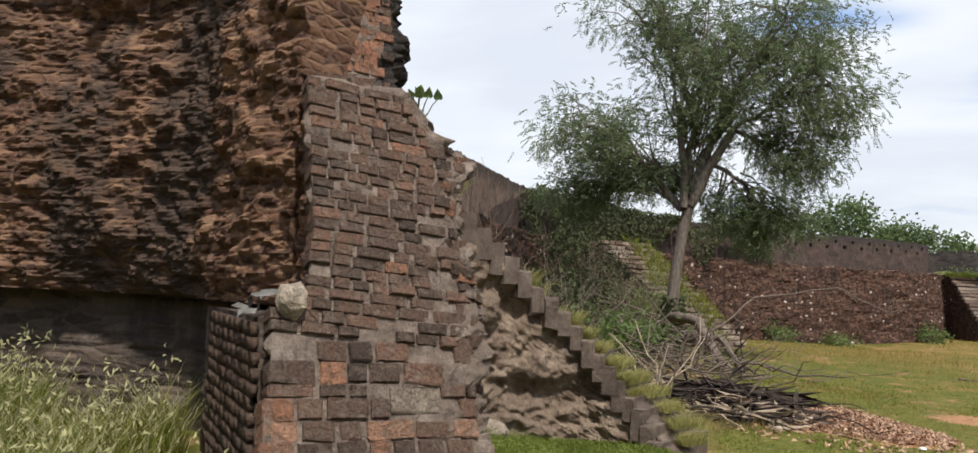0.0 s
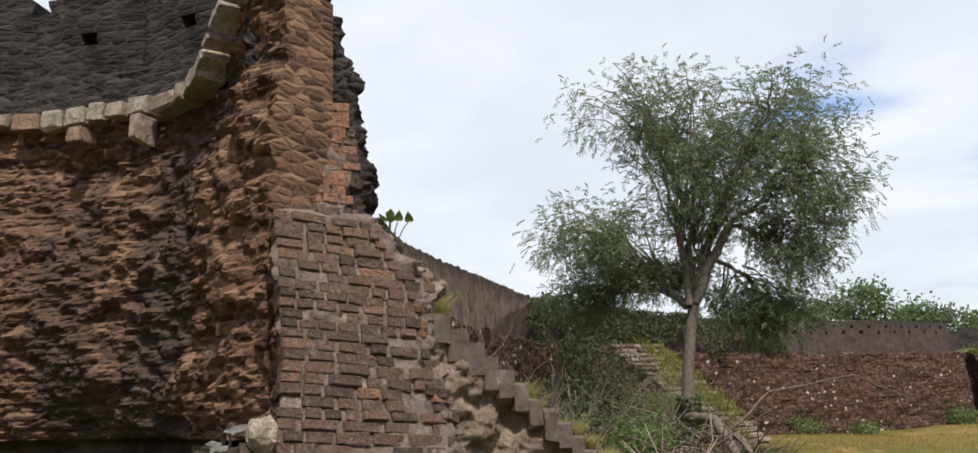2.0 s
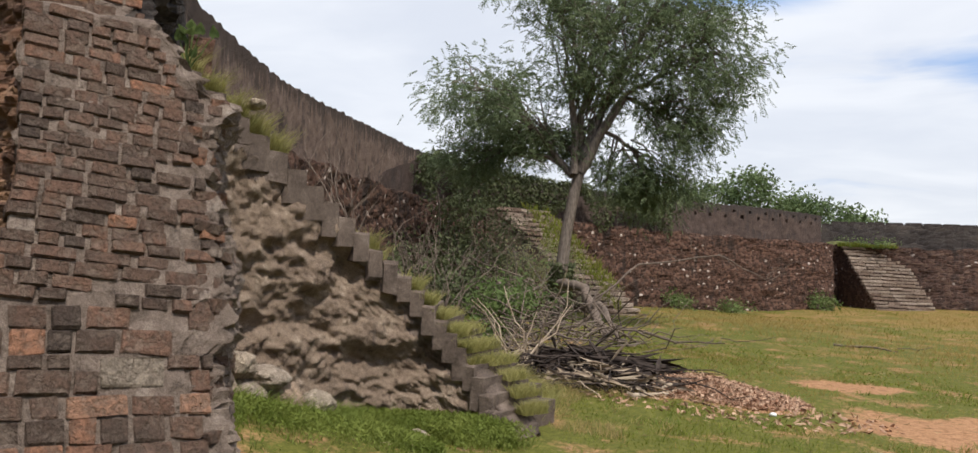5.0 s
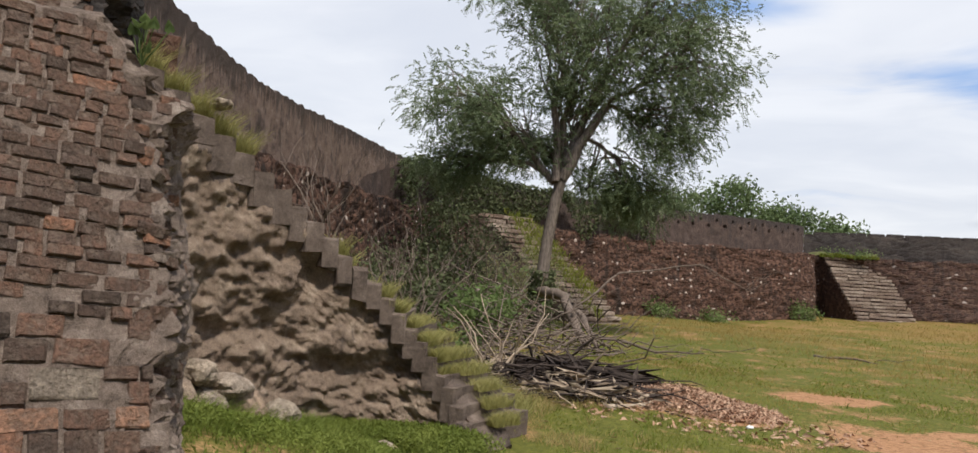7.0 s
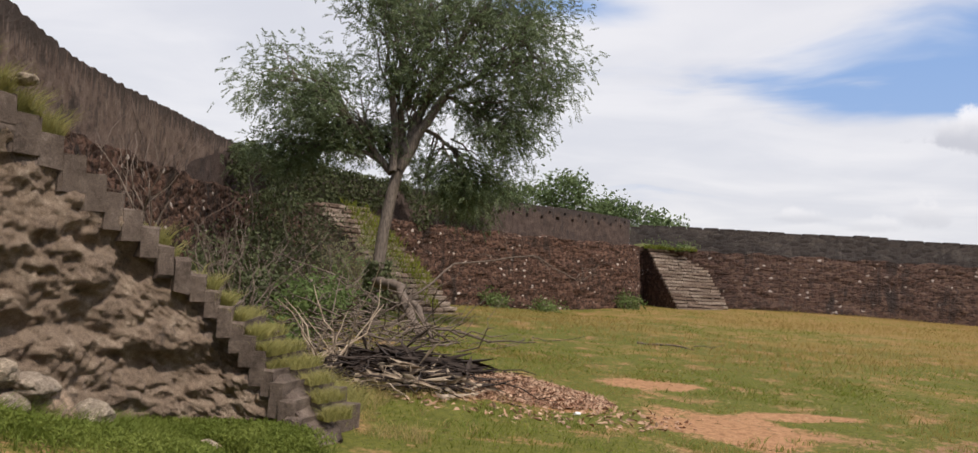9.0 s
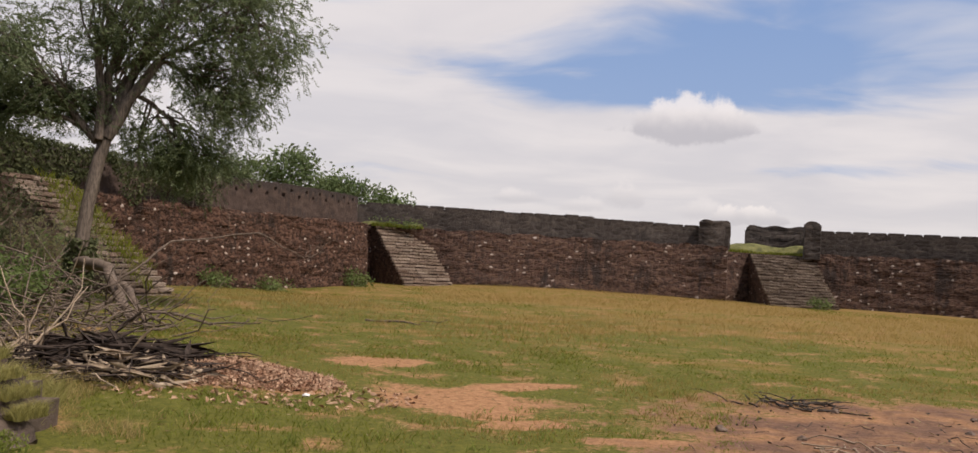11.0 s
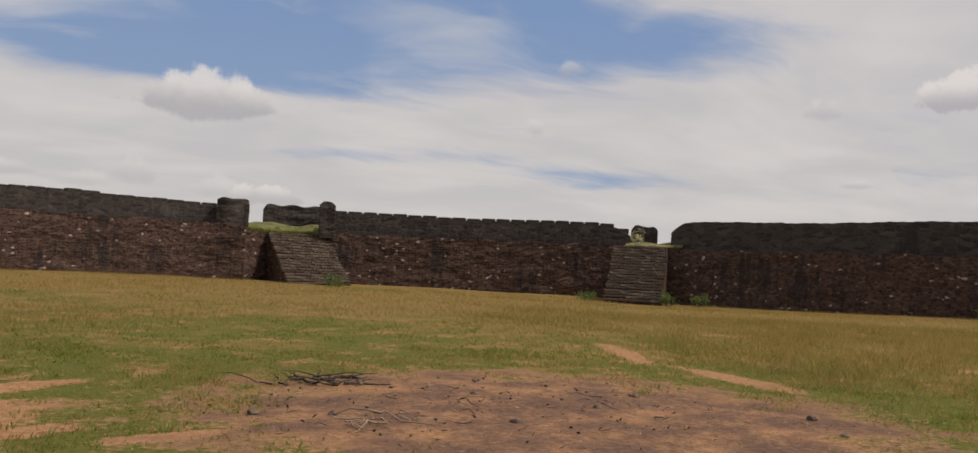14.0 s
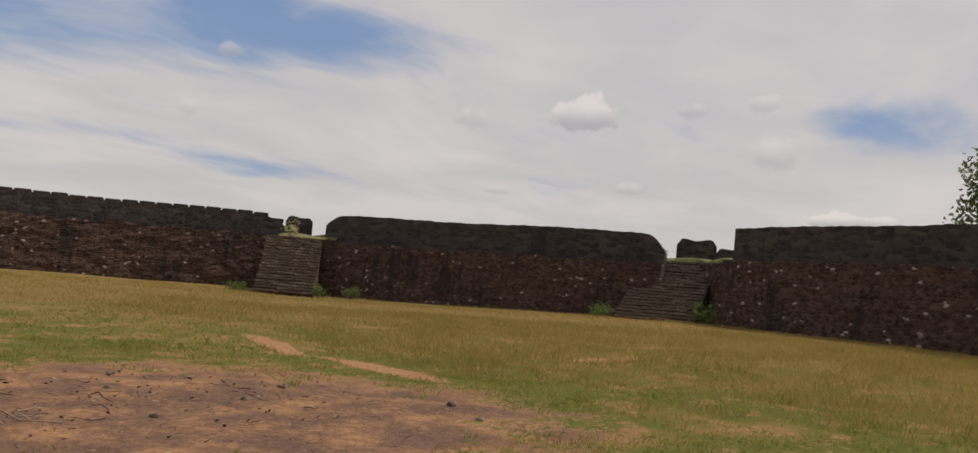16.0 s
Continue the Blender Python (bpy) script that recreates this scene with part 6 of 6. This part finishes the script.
def creeper(label, line, low, high, n, seed, out=0.12):
    """Leaves hanging down a parapet in uneven curtains."""
    rng = np.random.default_rng(seed)
    path, u = curve_through(line, 0.1)
    side = sides(path)
    i = rng.integers(0, len(path), n)
    z = high - (high - low) * rng.random(n) ** 1.3 * (0.6 + 0.5 * vnoise(np.c_[u[i] * 0.7, 0 * u[i], 0 * u[i]], seed))
    keep = vnoise(np.c_[u[i] * 0.55, z * 0.8, 0 * z], seed + 2) > -0.35
    base = np.c_[path[i] + side[i] * (out + 0.25 * rng.random(n))[:, None], z][keep]
    ob = thing("creeper", label, "creeper")
    under("foliage", leaf_mesh("foliage", base, rng.normal(size=base.shape) + [0, 0, -0.9], rng.uniform(0.1, 0.2, len(base)), rng.uniform(0.05, 0.1, len(base)), vine_mat, rng), ob)
    for s in range(7):
        j = int(len(path) * (s + 0.5) / 7)
        a = np.array([*(path[j] + side[j] * (out + 0.05)), high - 0.05])
        under("stem", tubes_mesh("stem", [(wander(a, a + [0.1, 0.1, (low - high) * 0.8], rng, 6, 0.15), np.linspace(0.025, 0.008, 6))], bark_mat, 5), ob)


creeper("dark green creeper hanging over the rampart parapet", [(-14.5, 20.5), (-15.3, 24.5), (-15.0, 29.5), (-13.4, 34.0), (-12.2, 37.2)], 2.9, 4.95, 8500, 81)
creeper("dark creeper on the face of the rampart", [(-13.4, 19.5), (-14.2, 23.5)], 1.4, 3.5, 1200, 82, 0.25)


def stair_growth():
    rng = np.random.default_rng(83)
    n = 2600
    t, w = rng.random(n), rng.uniform(-1.2, 1.2, n)
    foot, top = np.array([-9.6, 25.2, 0.0]), np.array([-14.0, 26.6, 3.5])
    across = unit(np.array([-(top - foot)[1], (top - foot)[0], 0.0]))
    p = foot + (top - foot) * t[:, None] + across * w[:, None]
    ok = vnoise(np.c_[p[:, :2] * 1.3, 0 * t], 3.0) > -0.15
    grass("stair_grass", "pale grass overgrowing the far stair", p[ok, 0], p[ok, 1], 0.15, 0.5, 0.03, 0.7, green_blade, 84, p[ok, 2] + 0.15)


stair_growth()


# ---- bricks of the pier ----
def brick_meshes(mat, count, first):
    return [chipped_block("brick", first + s, mat, (0.04, 0.05, 0.06), 0.06) for s in range(count)]


def lay_bricks():
    rng = random.Random(21)
    plain, red, bright = brick_meshes(pier_brick, 7, 60), brick_meshes(red_brick, 4, 70), brick_meshes(bright_brick, 3, 80)
    z = 0.5
    while z < 3.75:
        big = z < 1.3
        h = rng.uniform(0.082, 0.1) if big and rng.random() < 0.8 else rng.uniform(0.05, 0.062)
        tilt = 0.02 if big else 0.085 if z < 2.66 else 0.03
        y, end = pier_start(z), pier_end(z + h / 2) - 0.03
        while y < end - 0.03:
            l = rng.choice((0.09, 0.1, 0.15, 0.12, 0.17)) if not big else rng.choice((0.17, 0.12, 0.1, 0.15, 0.2))
            l = min(l * rng.uniform(0.85, 1.15), end - y)
            mid = y + l / 2
            zb = z + h / 2 - tilt * (mid - 2.0)
            if mid > 1.86 and mid < 2.12 and 0.99 < zb < 1.13:
                y += l
                continue
            panel = 2.28 < y < 2.52 and 2.84 < z < 3.5
            miss = 0.05 if z < 2.66 else 0.0 if panel else 0.35 if z < 3.3 else 0.8
            if float(vnoise(np.array([[y * 3.1, z * 3.1, 0.4]]), 5.0)[0]) > 0.6:
                miss = 0.5
            if y > end - 0.2 and 1.35 < z < 2.25:
                miss = 0.62
            if rng.random() > miss and l > 0.04:
                lean = -0.419 if zb < 2.66 else -0.15
                a = Vector((0.51, 1.0, -tilt)).normalized()
                u = Vector((lean, 0, 1.0))
                u = (u - a * u.dot(a)).normalized()
                out = a.cross(u)
                deep = 0.049 + rng.uniform(-0.006, 0.008)
                at = Vector((pier_x(mid, zb), mid, zb)) - out * deep
                turn = Matrix((a, -out, u)).transposed().to_4x4()
                m = Matrix.Translation(at) @ turn @ Matrix.Rotation(rng.uniform(-0.03, 0.03), 4, "Z") @ Matrix.Rotation(rng.uniform(-0.035, 0.035), 4, "Y")
                m = m @ Matrix.Diagonal((l + rng.uniform(-0.01, 0.006), 0.12, h + rng.uniform(-0.006, 0.006), 1))
                fresh = panel or rng.random() < 0.02 or (z < 1.15 and rng.random() < 0.2)
                under("brick", rng.choice(bright if panel else red if fresh else plain), PIER, "", m)
            y += l
        z += h
    # one long pale block among the bricks
    a = Vector((0.51, 1.0, -0.02)).normalized()
    u = (Vector((-0.419, 0, 1.0)) - a * Vector((-0.419, 0, 1.0)).dot(a)).normalized()
    m = Matrix.Translation(Vector((pier_x(1.99, 1.06), 1.99, 1.06)) - a.cross(u) * 0.05) @ Matrix((a, -a.cross(u), u)).transposed().to_4x4() @ Matrix.Diagonal((0.25, 0.125, 0.12, 1))
    under("block", chipped_block("block", 131, block_stone, (0.02, 0.05, 0.04), 0.04), PIER, "pale grey cement-faced block", m)
    # broken bricks and lumps sticking out of the torn end
    lumps = brick_meshes(pier_mat, 3, 110) + plain[:4] + red[:1]
    for n in range(170):
        z = rng.uniform(0.3, 2.36)
        t = rng.random() ** 1.6 * 0.6
        y1 = pier_end(z)
        m = Matrix.Translation((pier_x(y1, z) - 0.04 - 0.85 * t, y1 - 0.03 + 0.9 * t + rng.uniform(-0.02, 0.03), z))
        m = m @ Matrix.Rotation(rng.uniform(-0.6, 0.6), 4, "Z") @ Matrix.Rotation(rng.uniform(-0.35, 0.35), 4, "Y") @ Matrix.Rotation(rng.uniform(-0.3, 0.3), 4, "X")
        m = m @ Matrix.Diagonal((rng.uniform(0.06, 0.12), rng.uniform(0.06, 0.13), rng.uniform(0.035, 0.065), 1))
        under("brick", rng.choice(lumps), PIER, "", m)
    # the darker return of the pier's foot, joined: shade put into the brick colour
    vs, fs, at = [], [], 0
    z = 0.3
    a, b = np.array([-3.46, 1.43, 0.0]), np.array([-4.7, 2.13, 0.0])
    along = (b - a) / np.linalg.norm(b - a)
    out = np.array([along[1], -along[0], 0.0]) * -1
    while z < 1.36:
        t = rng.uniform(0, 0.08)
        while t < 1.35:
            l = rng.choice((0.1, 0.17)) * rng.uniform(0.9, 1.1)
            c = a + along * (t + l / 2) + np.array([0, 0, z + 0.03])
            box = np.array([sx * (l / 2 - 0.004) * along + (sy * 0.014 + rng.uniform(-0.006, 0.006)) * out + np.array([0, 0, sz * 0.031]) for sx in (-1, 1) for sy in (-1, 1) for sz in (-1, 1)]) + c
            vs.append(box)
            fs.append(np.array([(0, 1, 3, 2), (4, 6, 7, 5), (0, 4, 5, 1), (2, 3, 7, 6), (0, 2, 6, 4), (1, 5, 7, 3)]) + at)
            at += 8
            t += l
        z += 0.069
    tagged(under("bricks", quick_mesh("bricks", np.concatenate(vs), np.concatenate(fs), shaded_brick), PIER, "bricks toned down for the shaded return"), kind="stuff")


lay_bricks()

# a few fresh bricks left on the bank below the bay
STACK = brick_meshes(red_brick, 3, 90)
for n, (dx, dz, turn) in enumerate(((0.0, 0.0, 0.2), (0.24, 0.0, 0.35), (0.1, 0.08, -0.1), (0.03, 0.16, 0.5))):
    b = new("loose_brick", STACK[n % 3])
    b.matrix_world = Matrix.Translation((-6.2 + dx, 1.35 + 0.1 * dx, float(ground_z(-6.2, 1.35)) + 0.28 + dz)) @ Matrix.Rotation(turn, 4, "Z") @ Matrix.Diagonal((0.22, 0.11, 0.075, 1))
    tagged(b, "fresh orange-red brick in a small pile by the wall", "brick", "pile of fresh bricks")
for n in range(4):
    b = new("loose_brick", STACK[n % 3])
    b.matrix_world = Matrix.Translation((-6.2 + 0.12 * (n % 2) + 0.05, 1.36, float(ground_z(-6.2, 1.35)) + 0.04 + 0.078 * n)) @ Matrix.Rotation(0.2 * n, 4, "Z") @ Matrix.Diagonal((0.22, 0.12, 0.078, 1))
    tagged(b, "fresh orange-red brick in a small pile by the wall", "brick", "pile of fresh bricks")
